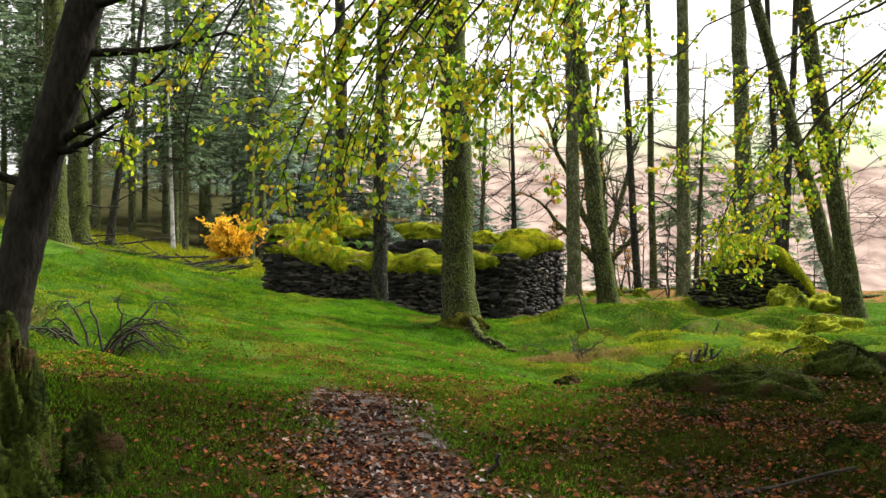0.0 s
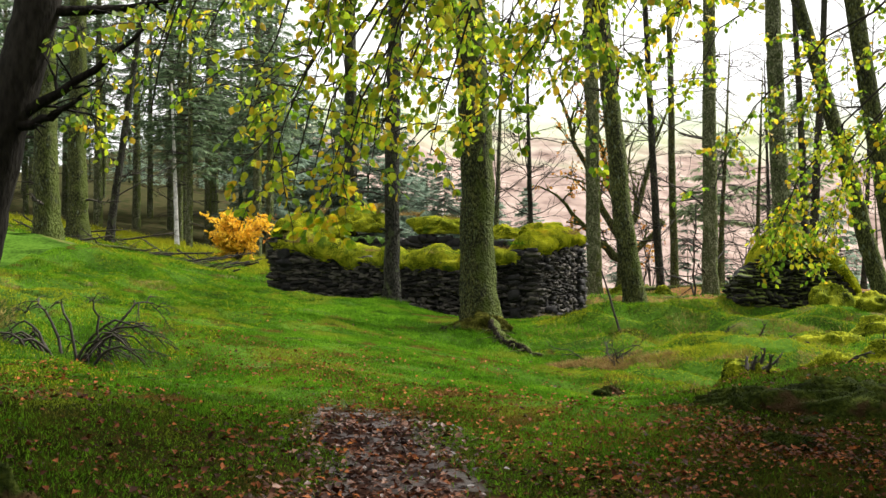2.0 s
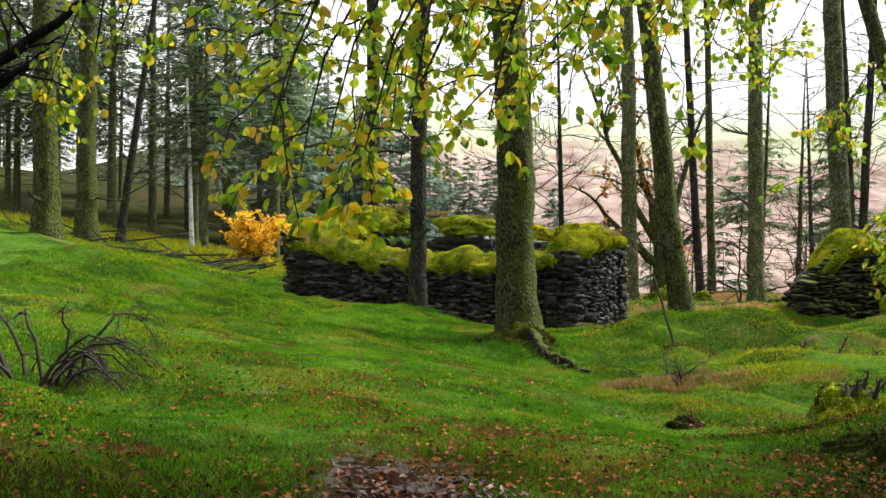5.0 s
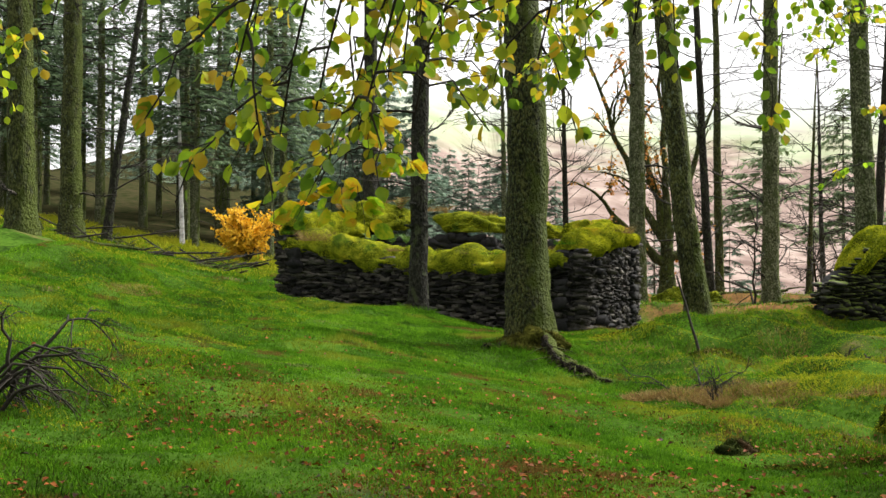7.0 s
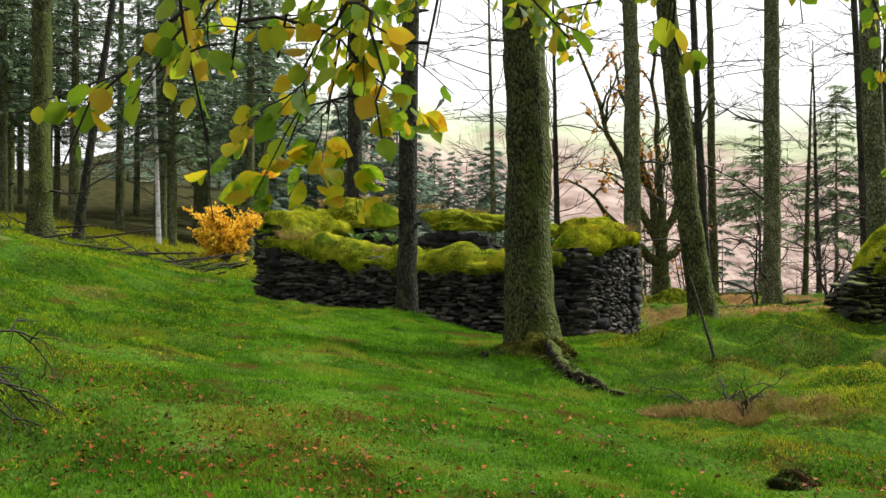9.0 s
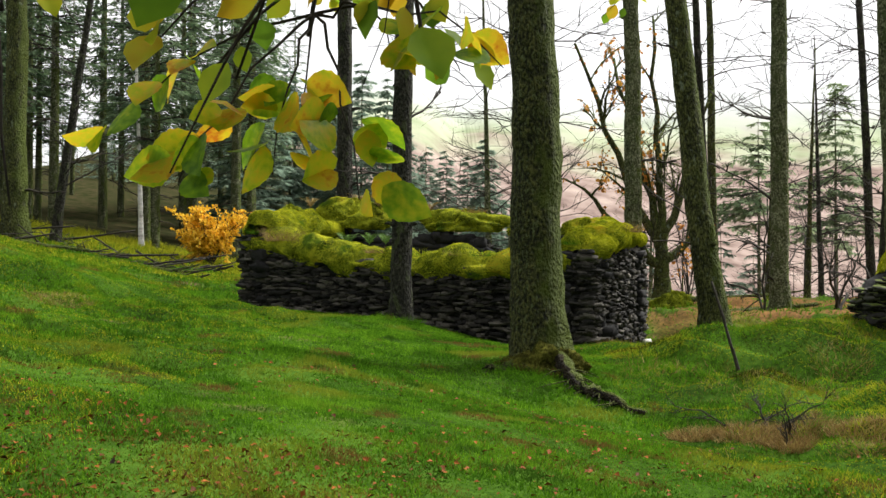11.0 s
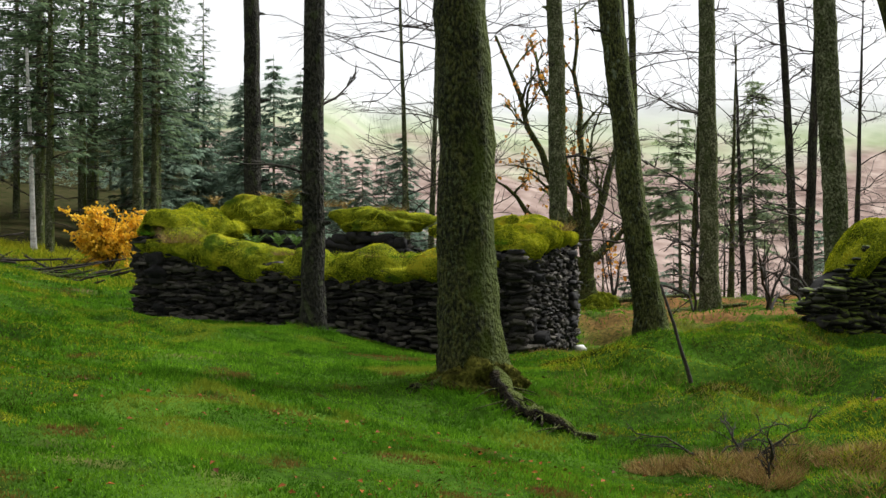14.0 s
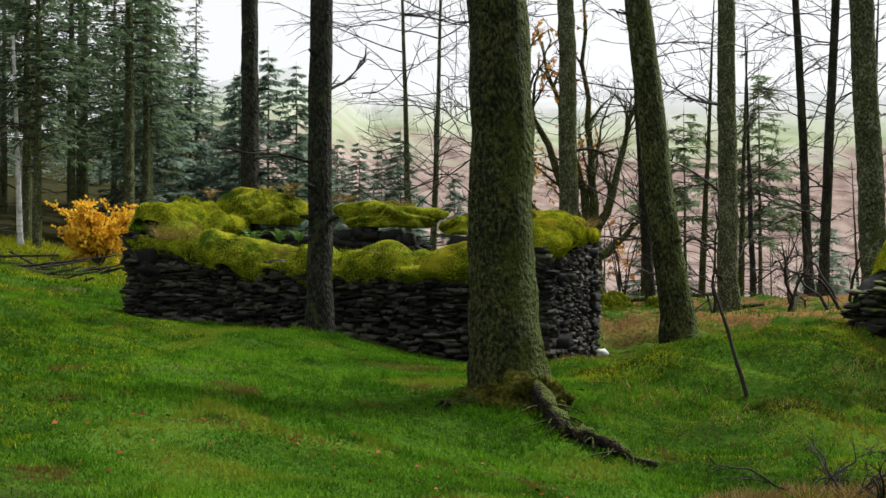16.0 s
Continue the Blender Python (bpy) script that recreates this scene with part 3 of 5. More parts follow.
def fuzz(soup, count, length, width, hang=0.15):
    """Short fronds all over a surface, leaning outwards and down."""
    v, f = np.concatenate(soup.v), np.concatenate(soup.f)
    a, b, c = v[f[:, 0]], v[f[:, 1]], v[f[:, 2]]
    nrm = np.cross(b - a, c - a)
    area = np.linalg.norm(nrm, axis=1)
    pick = RNG.choice(len(f), count, p=area / area.sum())
    w = RNG.dirichlet((1, 1, 1), count)
    p = a[pick] * w[:, :1] + b[pick] * w[:, 1:2] + c[pick] * w[:, 2:]
    d = unit(nrm[pick]) + RNG.normal(0, 0.4, (count, 3)) + [0, 0, -hang]
    out = Soup()
    L = length * RNG.uniform(0.5, 1.4, count)
    ax = axes(d) * np.stack([np.full(count, width), L, L], -1)[:, None]
    out.copies(BLADE_V, BLADE_F, ax, p - unit(nrm[pick]) * 0.01)
    return out


C0, C1, C2, C3 = (-5.45, 31.4), (2.05, 28.1), (3.7, 31.3), (-3.8, 34.6)
FRONT_N, SIDE_N = unit(np.array((3.3, 7.5))), unit(np.array((-7.5, 3.3)))


def along(xs, zs):
    return lambda u: np.interp(u, xs, zs)


def build_ruin():
    ruin = thing("stone_ruin", (-0.9, 31.3, 0.2), "roofless dry-stone ruin of dark slate with thick moss on its walls", "ruin")

    def wall(p0, p1, low, high, back, label, mat, nearest, seeds, inner=True, limit=290, mean=0.21):
        core = part("wall", wall_core(p0, p1, low, high, 0.62, back), CORE, ruin, label, world_space=True)
        rows = lay_stones(p0, p1, low, high, -np.array(back), seeds, mean, 0.072)
        place_stones(rows, core, mat, STONE_REST, nearest, limit)
        # inner faces take the near-black core colour, for shade inside the ruin
        if inner:
            off = np.array(back) * 0.62
            rows = lay_stones(np.array(p0) + off, np.array(p1) + off, low, high, back, seeds + 5, 0.4, 0.15)
            place_stones(rows, core, mat, CORE, nearest, 0)

    front_top = along([0, 0.10, 0.25, 0.5, 0.68, 0.8, 0.92, 1], [2.05, 1.95, 1.62, 1.45, 1.42, 1.42, 1.55, 1.72])
    front_low = lambda u: G(C0[0] + (C1[0] - C0[0]) * u, C0[1] + (C1[1] - C0[1]) * u)
    gable_top = along([0, 0.3, 1], [1.74, 1.93, 2.13])
    gable_low = lambda u: G(C1[0] + (C2[0] - C1[0]) * u, C1[1] + (C2[1] - C1[1]) * u)
    back_top = along([0, 0.17, 0.3, 0.38, 0.5, 0.62, 0.8, 0.92, 1], [2.15, 2.1, 2.0, 1.6, 2.2, 2.15, 2.15, 2.3, 2.3])
    left_top = along([0, 0.5, 1], [2.35, 2.25, 2.1])
    flat = lambda u: 0.2 + 0 * u
    wall(C0, C1, front_low, front_top, FRONT_N, "long low front wall of dark dry-laid slate", STONE, (1.2, 28.5), 11)
    wall(C1, C2, gable_low, gable_top, SIDE_N, "end wall of dark dry-laid slate", STONE, (2.6, 29.2), 23, mean=0.16)
    wall(C2, C3, flat, back_top, -FRONT_N, "broken back wall sunk in moss", STONE, (0, 33), 31, limit=0)
    wall(C3, C0, flat, left_top, -SIDE_N, "short side wall under thick moss", STONE, (-5, 32.5), 37, limit=60)

    def mid(p0, p1, back, us):
        return [np.array(p0) + (np.array(p1) - np.array(p0)) * u + np.array(back) * 0.31 for u in us]

    us = np.linspace(0.0, 1.0, 24)
    runs = [(mid(C0, C1, FRONT_N, np.linspace(-0.02, 0.96, 24)), front_top(np.linspace(0, 0.96, 24)) - 0.04, 0.78, 1.0, 0.2, 0.15),
            (mid(C1, C2, SIDE_N, np.linspace(0.0, 1.03, 12)), gable_top(np.linspace(0, 1, 12)), 0.78, 2.3, 0.2, 0.09),
            (mid(C3, C0, -SIDE_N, us), left_top(us), 0.85, 4.7, 0.12, 0.2)]
    for path, tops, width, seed, drop, lumps in runs:
        s = moss_roll(path, tops, width, seed, drop, lumps)
        cap = part("moss_cap", s, MOSSY, ruin, "thick yellow-green moss cushion", True, world_space=True)
        part("moss_fronds", fuzz(s, 60000, 0.032, 0.012), MOSS_FUZZ, cap, kind="stuff")
    return ruin


build_ruin()


def build_rubble_mound(name, place, size, seed, label, mat=MOSSY, fronds=5000, category="mound"):
    """A rounded, lumpy cushion over rubble."""
    r = np.random.default_rng(seed)
    n, m = 56, 22
    th, ph = np.meshgrid(np.linspace(0, 2 * np.pi, n, endpoint=False), np.linspace(-0.25, np.pi / 2, m))
    l = 1 + 0.14 * (0.5 - np.abs(ripple(np.cos(th) * 3 + seed, np.sin(th) * 3 + ph * 3, 2.2, seed + 3)) * 2) + 0.16 * ripple(np.cos(th) * 3 + seed, np.sin(th) * 3 + ph * 2, 1.3, seed) + 0.12 * ripple(np.cos(th) * 3, np.sin(th) * 3 + ph * 3, 3.1, seed + 1)
    for ca, cp, cr in zip(r.uniform(0, 6.28, 34), r.uniform(0, 1.4, 34), r.uniform(0.2, 0.5, 34)):
        far2 = ((np.cos(th) * np.cos(ph) - math.cos(ca) * math.cos(cp)) ** 2 + (np.sin(th) * np.cos(ph) - math.sin(ca) * math.cos(cp)) ** 2 + (np.sin(ph) - math.sin(cp)) ** 2) / cr ** 2
        l = l + 0.11 * np.sqrt(np.clip(1 - far2, 0, 1))
    l = l / np.max(l[-1])
    v = np.stack([size[0] * np.cos(th) * np.cos(ph) * l, size[1] * np.sin(th) * np.cos(ph) * l, size[2] * np.sin(ph) * l], -1).reshape(-1, 3)
    f = []
    for i in range(m - 1):
        for j in range(n):
            a, b = i * n + j, i * n + (j + 1) % n
            f += [(a, b, b + n), (a, b + n, a + n)]
    s = Soup()
    s.add(v, f)
    ob = new(name, s.mesh(name, mat, True))
    ob.location = place
    tagged(ob, label, category, {"mossy_rock": "rock heap by the path", "mossy_rubble": "rubble of the broken wall", "moss_mound": "moss cushions on the ruin", "mossy_root": "root plate of the fallen tree", "moss_hummock": "dark hummocks by the path", "mossy_boulder": "boulders beyond the ruin"}.get(name, ""))
    if fronds:
        part("moss_fronds", fuzz(s, fronds, 0.032, 0.013), MOSS_FUZZ if mat == MOSSY else mat, ob, kind="stuff")
    return ob


# rubble and moss inside the ruin
build_rubble_mound("moss_mound", (-1.75, 31.0, 0.6), (1.0, 0.65, 1.1), 3, "moss cushion over fallen stones inside the ruin")
for x, y, a, b, top, c, k in [(-4.7, 33.3, 0.95, 0.75, 3.0, 0.62, 4), (-3.15, 33.9, 1.2, 0.75, 3.2, 0.7, 5), (-0.35, 32.95, 1.4, 0.7, 2.88, 0.5, 7), (1.35, 32.2, 0.8, 0.6, 2.6, 0.4, 8), (2.5, 31.75, 0.8, 0.6, 2.6, 0.4, 9)]:
    build_rubble_mound("moss_mound", (x, y, top - c), (a, b, c), k, "bulging yellow-green moss cushion over the broken back wall", fronds=18000)


def build_wall_stub():
    stub = thing("wall_stub", (7.8, 26.4, 0.2), "broken dry-stone wall end with moss over its sloping top", "wall")
    p0, p1 = (6.75, 26.0), (9.9, 26.4)
    back = unit(np.array((-0.4, 3.5)))
    top = along([0, 0.05, 0.16, 0.32, 0.55, 0.75, 0.9, 1], [1.0, 1.25, 1.45, 1.9, 1.95, 1.5, 0.9, 0.5])
    low = lambda u: G(p0[0] + (p1[0] - p0[0]) * u, p0[1] + (p1[1] - p0[1]) * u)
    core = part("wall", wall_core(p0, p1, low, top, 0.7, back), CORE, stub, "dark dry-laid slate", world_space=True)
    place_stones(lay_stones(p0, p1, low, top, -back, 51, 0.18, 0.066), core, STONE_MOSSY, STONE_REST, (6.5, 26))
    e0, e1 = np.array(p0) + back * 0.7, np.array(p0)
    edge = along([0, 1], [1.05, 1.1])
    place_stones(lay_stones(e0, e1, lambda u: G(6.7, 26.4) + 0 * u, edge, (-1.0, 0.11), 57, 0.2, 0.075), core, STONE_MOSSY, STONE_REST, (6.2, 26.5), 60)
    us = np.linspace(0.1, 1.0, 20)
    s = moss_roll([np.array(p0) + (np.array(p1) - np.array(p0)) * u + back * 0.35 for u in us], top(us) - 0.08, 0.8, 6.2, 0.2, 0.1)
    cap = part("moss_cap", s, MOSSY, stub, "thick yellow-green moss cushion", True, world_space=True)
    part("moss_fronds", fuzz(s, 26000, 0.065, 0.016), MOSS_FUZZ, cap, kind="stuff")


build_wall_stub()


# ---- trees ----
def curve(a, b, bend, n=7, wob=0.0):
    u = np.linspace(0, 1, n)[:, None]
    p = np.array(a, float) * (1 - u) + np.array(b, float) * u + np.array(bend, float) * (4 * u * (1 - u))
    if wob:
        w = RNG.normal(0, wob, p.shape)
        w[0] = 0
        p = p + w
    return p


def spread_twigs(s, pts, r, level, droop, length, count):
    """Side branches along a limb, thinning to twigs."""
    tips = []
    for _ in range(count):
        u = RNG.uniform(0.15, 1.0)
        i = u * (len(pts) - 1)
        k = int(min(i, len(pts) - 2))
        p = pts[k] + (pts[k + 1] - pts[k]) * (i - k)
        way = unit(unit(pts[-1] - pts[0]) * 0.85 + RNG.normal(0, 0.5, 3))
        L = length * RNG.uniform(0.4, 1.1) * (1.15 - 0.6 * u)
        q = curve(p, p + way * L + [0, 0, -droop * L], [0, 0, 0.05 * L], 5, 0.016 * L)
        rr = r * RNG.uniform(0.4, 0.6)
        s.tube(q, np.linspace(rr, rr * 0.4, 5), 4)
        tips.append(q)
        if level:
            tips += spread_twigs(s, q, rr * 0.9, level - 1, droop, length * 0.5, max(2, count // 2))
    return tips


def build_tree(name, base, top, r0, r1, mat, label, limbs=(), twigs=6, dead=0, flare=1.45, category="tree", droop=0.0, level=1, knots=0, twig_len=1.0, bend=(0, 0, 0), limb_share=0.5):
    """A trunk from base to top, with limbs (height share, way, length) that fork to twigs, and short dead stubs."""
    bx, by = base
    gz = float(G(bx, by))
    t = thing(name, (bx, by, gz), label, category, {"tall_tree": "tall stems round the ruin", "bare_tree": "bare trees before the valley"}.get(name, ""))
    end = np.array((top[0] - bx, top[1] - by, top[2] - gz))
    n = 60 if r0 > 0.24 else 26
    u = np.linspace(0, 1, n) ** 1.3
    pts = end[None] * u[:, None] + np.array(bend)[None] * (4 * u * (1 - u))[:, None]
    pts[0, 2] -= 0.15
    wob = np.cumsum(RNG.normal(0, r0 * 0.05 * math.sqrt(26 / n), (n, 2)), axis=0)
    pts[:, :2] += wob - wob[0]
    h = pts[:, 2]
    rad = (r0 + (r1 - r0) * u) * (1 + (flare - 1) * np.exp(-np.maximum(h, 0) / (r0 * 1.6)))
    trunk = Soup()
    trunk.tube(pts, rad, 36, 0.03)
    for _ in range(knots):
        i = RNG.integers(5, n - 2)
        a = RNG.uniform(0, 6.28)
        way = np.array((math.cos(a), math.sin(a), 0.15))
        stub = Soup()
        stub.tube(curve(pts[i] + way * rad[i] * 0.7, pts[i] + way * (rad[i] + RNG.uniform(0.05, 0.3)), (0, 0, 0.02), 4), [rad[i] * 0.3, rad[i] * 0.26, rad[i] * 0.18, rad[i] * 0.1], 6)
        part("branch_stub", stub, mat, t)
    part("trunk", trunk, mat, t, smooth=True)
    tips = []
    if limbs or dead:
        for share, way, L in limbs:
            i = share * (n - 1)
            k = int(min(i, n - 2))
            s = Soup()
            p, w = pts[k], unit(np.array(way, float))
            rr = rad[k] * limb_share
            q = curve(p, p + w * L, (0, 0, -0.06 * L if way[2] > 0 else 0.06 * L), 9, 0.011 * L)
            s.tube(q, np.linspace(rr, rr * 0.25, 9), 7)
            tips += [q] + spread_twigs(s, q, rr * 0.55, level, droop, twig_len * L * 0.42, twigs)
            part("limb", s, mat, t)
        if dead:
            s = Soup()
            for _ in range(dead):
                i = RNG.integers(6, n - 1)
                a = RNG.uniform(0, 6.28)
                w = np.array((math.cos(a), math.sin(a), RNG.uniform(-0.15, 0.75)))
                L = RNG.uniform(0.4, 1.7) * twig_len
                q = curve(pts[i], pts[i] + w * L, (0, 0, RNG.uniform(-0.1, 0.1) * L), 7, 0.016 * L)
                rr = max(0.022, rad[i] * 0.17) * RNG.uniform(0.7, 1.3)
                s.tube(q, np.linspace(rr, 0.009, 7), 4)
                spread_twigs(s, q, rr * 1.1, 1, 0.0, L * 0.5, 5)
            part("dead_branches", s, TWIG, t, "bare dead side branches", kind="stuff")
    return t, tips


# a finer leaf for the twigs that pass close by
FINE_V, FINE_F = [(0, 0, 0)], [(0, 2, 1), (0, 3, 2)]
for k in range(1, 12):
    s, w = k / 12, 0.4 * math.sin(math.pi * (k / 12) ** 0.85) ** 0.8 * (1.04 if k % 2 else 0.97)
    FINE_V += [(-w, s, 0.10 * w * 2 - 0.12 * s * s), (0, s, -0.12 * s * s), (w, s, 0.10 * w * 2 - 0.12 * s * s)]
    if k < 11:
        a = 3 * k - 2
        FINE_F += [(a, a + 1, a + 4), (a, a + 4, a + 3), (a + 1, a + 2, a + 5), (a + 1, a + 5, a + 4)]
FINE_V = np.array(FINE_V + [(0, 1.02, -0.14)])
FINE_F += [(31, 32, 34), (32, 33, 34)]


def hang_leaves(parent, tips, per_metre, size, mat, label, droop=0.7, kind="stuff", flat=0.6, fine=False):
    """Leaves along twigs, held flat to the side and drooping at the tips."""
    P, D, U = [], [], []
    for q in tips:
        L = np.linalg.norm(np.diff(q, axis=0), axis=1).sum()
        k = int(L * per_metre + RNG.uniform())
        for _ in range(k):
            i = RNG.uniform(0.15, 1.0) * (len(q) - 1)
            j = int(min(i, len(q) - 2))
            way = unit(q[j + 1] - q[j])
            side = unit(np.cross(way, (0, 0, 1))) * RNG.choice((-1, 1))
            P.append(q[j] + (q[j + 1] - q[j]) * (i - j) + side * RNG.uniform(0.005, 0.05))
            D.append(way * 0.4 + side * 0.6 + RNG.normal(0, 0.3, 3) - np.array((0, 0, droop * RNG.uniform(0.2, 1.6))))
            if fine:
                D[-1][2] = max(D[-1][2], -0.4)
            U.append(np.array((0, 0, flat)) + RNG.normal(0, 0.8, 3))
    if not P:
        return
    P, D, U = np.array(P), unit(np.array(D)), np.array(U)
    x = unit(np.cross(D, U))
    ax = np.stack([x, D, np.cross(x, D)], -1) * (size * RNG.uniform(0.7, 1.2, len(P)))[:, None, None]
    s = Soup()
    s.copies(*((FINE_V, FINE_F) if fine else (LEAF_V, LEAF_F)), ax, P)
    part("leaves", s, mat, parent, label, kind=kind, smooth=True)


SP = "spruce trunk with rough grey-green bark, rooted in turf"
build_tree("tall_tree", (0.42, 21.75), (-0.05, 21.9, 14), 0.345, 0.22, BARK, "thick straight trunk with mossy grey-green bark beside the ruin", dead=0, knots=4, flare=1.35)
build_tree("tall_tree", (-1.68, 27.65), (-1.55, 27.7, 15), 0.205, 0.13, BARK_DARK, "slim dark trunk with short broken stubs before the ruin", knots=9, dead=3, flare=1.3)
build_tree("tall_tree", (-3.7, 38.0), (-4.0, 38, 18), 0.25, 0.16, BARK_DARK, "dark trunk with knots and broken stubs behind the ruin", knots=14, dead=4)
build_tree("tall_tree", (5.0, 29.9), (3.3, 30.4, 15), 0.29, 0.17, BARK_MOSSY, "leaning trunk with mossy lichened bark", dead=3, knots=3)
build_tree("tall_tree", (5.5, 41.6), (5.1, 41.6, 19), 0.30, 0.20, BARK_PALE, "pale lichened upright trunk behind the ruin", dead=8, knots=3)
build_tree("tall_tree", (9.3, 38.6), (9.3, 38.6, 18), 0.28, 0.18, BARK_PALE, "pale lichened upright trunk among grass hummocks", dead=26, knots=4, twig_len=1.4)
build_tree("tall_tree", (9.57, 31.1), (9.1, 31.1, 16), 0.27, 0.18, BARK_PALE, "pale lichened trunk behind the broken wall end", dead=5)
build_tree("tall_tree", (12.0, 30.0), (7.8, 30, 15.0), 0.25, 0.12, BARK_MOSSY, "long leaning mossy trunk beyond the broken wall end", dead=6)
build_tree("tall_tree", (10.2, 24.8), (8.2, 24.8, 13), 0.24, 0.16, BARK_MOSSY, "leaning mossy trunk near the broken wall end", dead=5)
build_tree("tall_tree", (8.4, 42.8), (7.6, 42.8, 15), 0.17, 0.09, BARK_DARK, "thin dark trunk with many bare twigs", dead=40, twig_len=2.2)
build_tree("tall_tree", (16.3, 48.4), (15.6, 48.4, 18), 0.18, 0.1, BARK_DARK, "thin dark trunk with many bare twigs", dead=26, twig_len=2.0)
build_tree("tall_tree", (15.5, 45.7), (16.3, 45.7, 18), 0.19, 0.1, BARK_DARK, "thin dark trunk with many bare twigs", dead=26, twig_len=2.0)
build_tree("tall_tree", (10.9, 51.7), (10.6, 51.7, 16), 0.2, 0.12, BARK_MOSSY, "mossy upright trunk before the valley", dead=10, twig_len=1.6)
t, tips = build_tree("forked_tree", (7.6, 47.0), (7.5, 47.0, 3.0), 0.3, 0.22, BARK_MOSSY, "mossy forked tree with a few orange leaves", level=2, twigs=9, limb_share=0.82, twig_len=0.8,
                     limbs=[(0.8, (-0.42, 0, 1), 8.5), (0.95, (-0.02, 0.1, 1), 8.5), (0.78, (0.32, 0.1, 1), 6.5), (0.6, (0.9, 0, 0.8), 2.4), (0.55, (-0.9, -0.2, 0.85), 4.4), (0.9, (-0.2, 0.2, 1), 7.5)])
hang_leaves(t, [q for q in tips if q[-1][0] < -0.2][::2], 6.0, 0.16, LEAF_ORANGE, "sparse orange autumn leaves")
# conifer stems at the wood's edge
build_tree("tall_tree", (-10.7, 28.0), (-11.0, 28, 17), 0.30, 0.2, BARK_MOSSY, "mossy conifer stem at the edge of the wood", dead=8)
build_tree("tall_tree", (-14.75, 41.0), (-15.0, 41, 18), 0.38, 0.24, BARK_MOSSY, "thick mossy conifer stem at the edge of the wood", dead=10)
build_tree("tall_tree", (-14.0, 42.4), (-12.4, 42.4, 14), 0.17, 0.07, BARK_DARK, "thin dark leaning stem at the edge of the wood", dead=18, twig_len=1.7)
build_tree("tall_tree", (-13.3, 50.0), (-13.6, 50, 10), 0.11, 0.05, BIRCH, "thin white birch stem in the wood", dead=8)
t, tips = build_tree("leaning_tree", (-5.3, 12.0), (-3.5, 12.1, 8.4), 0.25, 0.18, BARK_SILHOUETTE, "leaning trunk with bare twisted branches, blackened as a silhouette", level=1, twigs=4, twig_len=0.9,
           limb_share=0.3, limbs=[(0.42, (1, -0.15, 0.58), 1.75), (0.39, (1, -0.3, 0.3), 1.0), (0.55, (1, 0.1, 0.15), 1.8), (0.62, (1, -0.4, 0.2), 2.0), (0.35, (-1, -0.3, 0.5), 1.3), (0.75, (1, -0.6, 0.1), 2.2)])
hang_leaves(t, [q for q in tips if q[-1][2] > 3.0], 9, 0.085, LEAF_GREEN, "green and yellow beech leaves")


# ---- overhanging beeches ----
def clear_line(p):
    """The lowest height to which the twigs over the path hang."""
    return np.where(p[..., 0] < 2.6, np.maximum(1.66, 1.5 + 0.27 * (p[..., 1] - 9.1)), 1.1)


def build_beech(spot, limbs, label, r0):
    bx, by = spot
    gz = float(G(bx, by))
    t, _ = build_tree("beech_tree", spot, (bx - 0.2, by - 0.2, 9.0), r0, r0 * 0.5, BARK, label)
    o = np.array((bx, by, gz))
    for a, b, twigs, L, per in limbs:
        s = Soup()
        start = np.array((bx, by, a))
        over, u = np.array((b[0] * 0.9 + bx * 0.1, b[1] * 0.9 + by * 0.1, b[2] + 2.3)), np.linspace(0, 1, 14)[:, None]
        q = start * (1 - u) ** 2 + over * 2 * u * (1 - u) + np.array(b) * u ** 2 - o + RNG.normal(0, 0.03, (14, 3))
        s.tube(q, np.linspace(0.024, 0.004, 14), 6)
        tips = []
        for _ in range(twigs):
            u = RNG.uniform(0.55, 1.0)
            i = u * 13
            k = int(min(i, 12))
            p = q[k] + (q[k + 1] - q[k]) * (i - k)
            way = unit(q[k + 1] - q[k]) * 0.3 + RNG.normal(0, 0.55, 3) + [-0.25, 0, -0.3]
            M = L * RNG.uniform(0.5, 1.5)
            e = p + unit(way) * M
            low = float(clear_line(e + o)) - gz + 0.06
            e[2] = max(e[2], low)
            w = curve(p, e, (0, 0, 0.12 * M), 7, 0.015)
            s.tube(w, np.linspace(0.007, 0.0025, 7), 4)
            tips += [w] + spread_twigs(s, w, 0.006, 0, 0.15, M * 0.45, 3)
        tips = [w for w in tips if np.all(w[:, 2] + gz > clear_line(w + o) - 0.03)]
        limb = part("limb", s, TWIG, t, "thin dark drooping branch")
        hang_leaves(limb, tips, per, 0.072, LEAF, "green, yellow and orange autumn beech leaves")


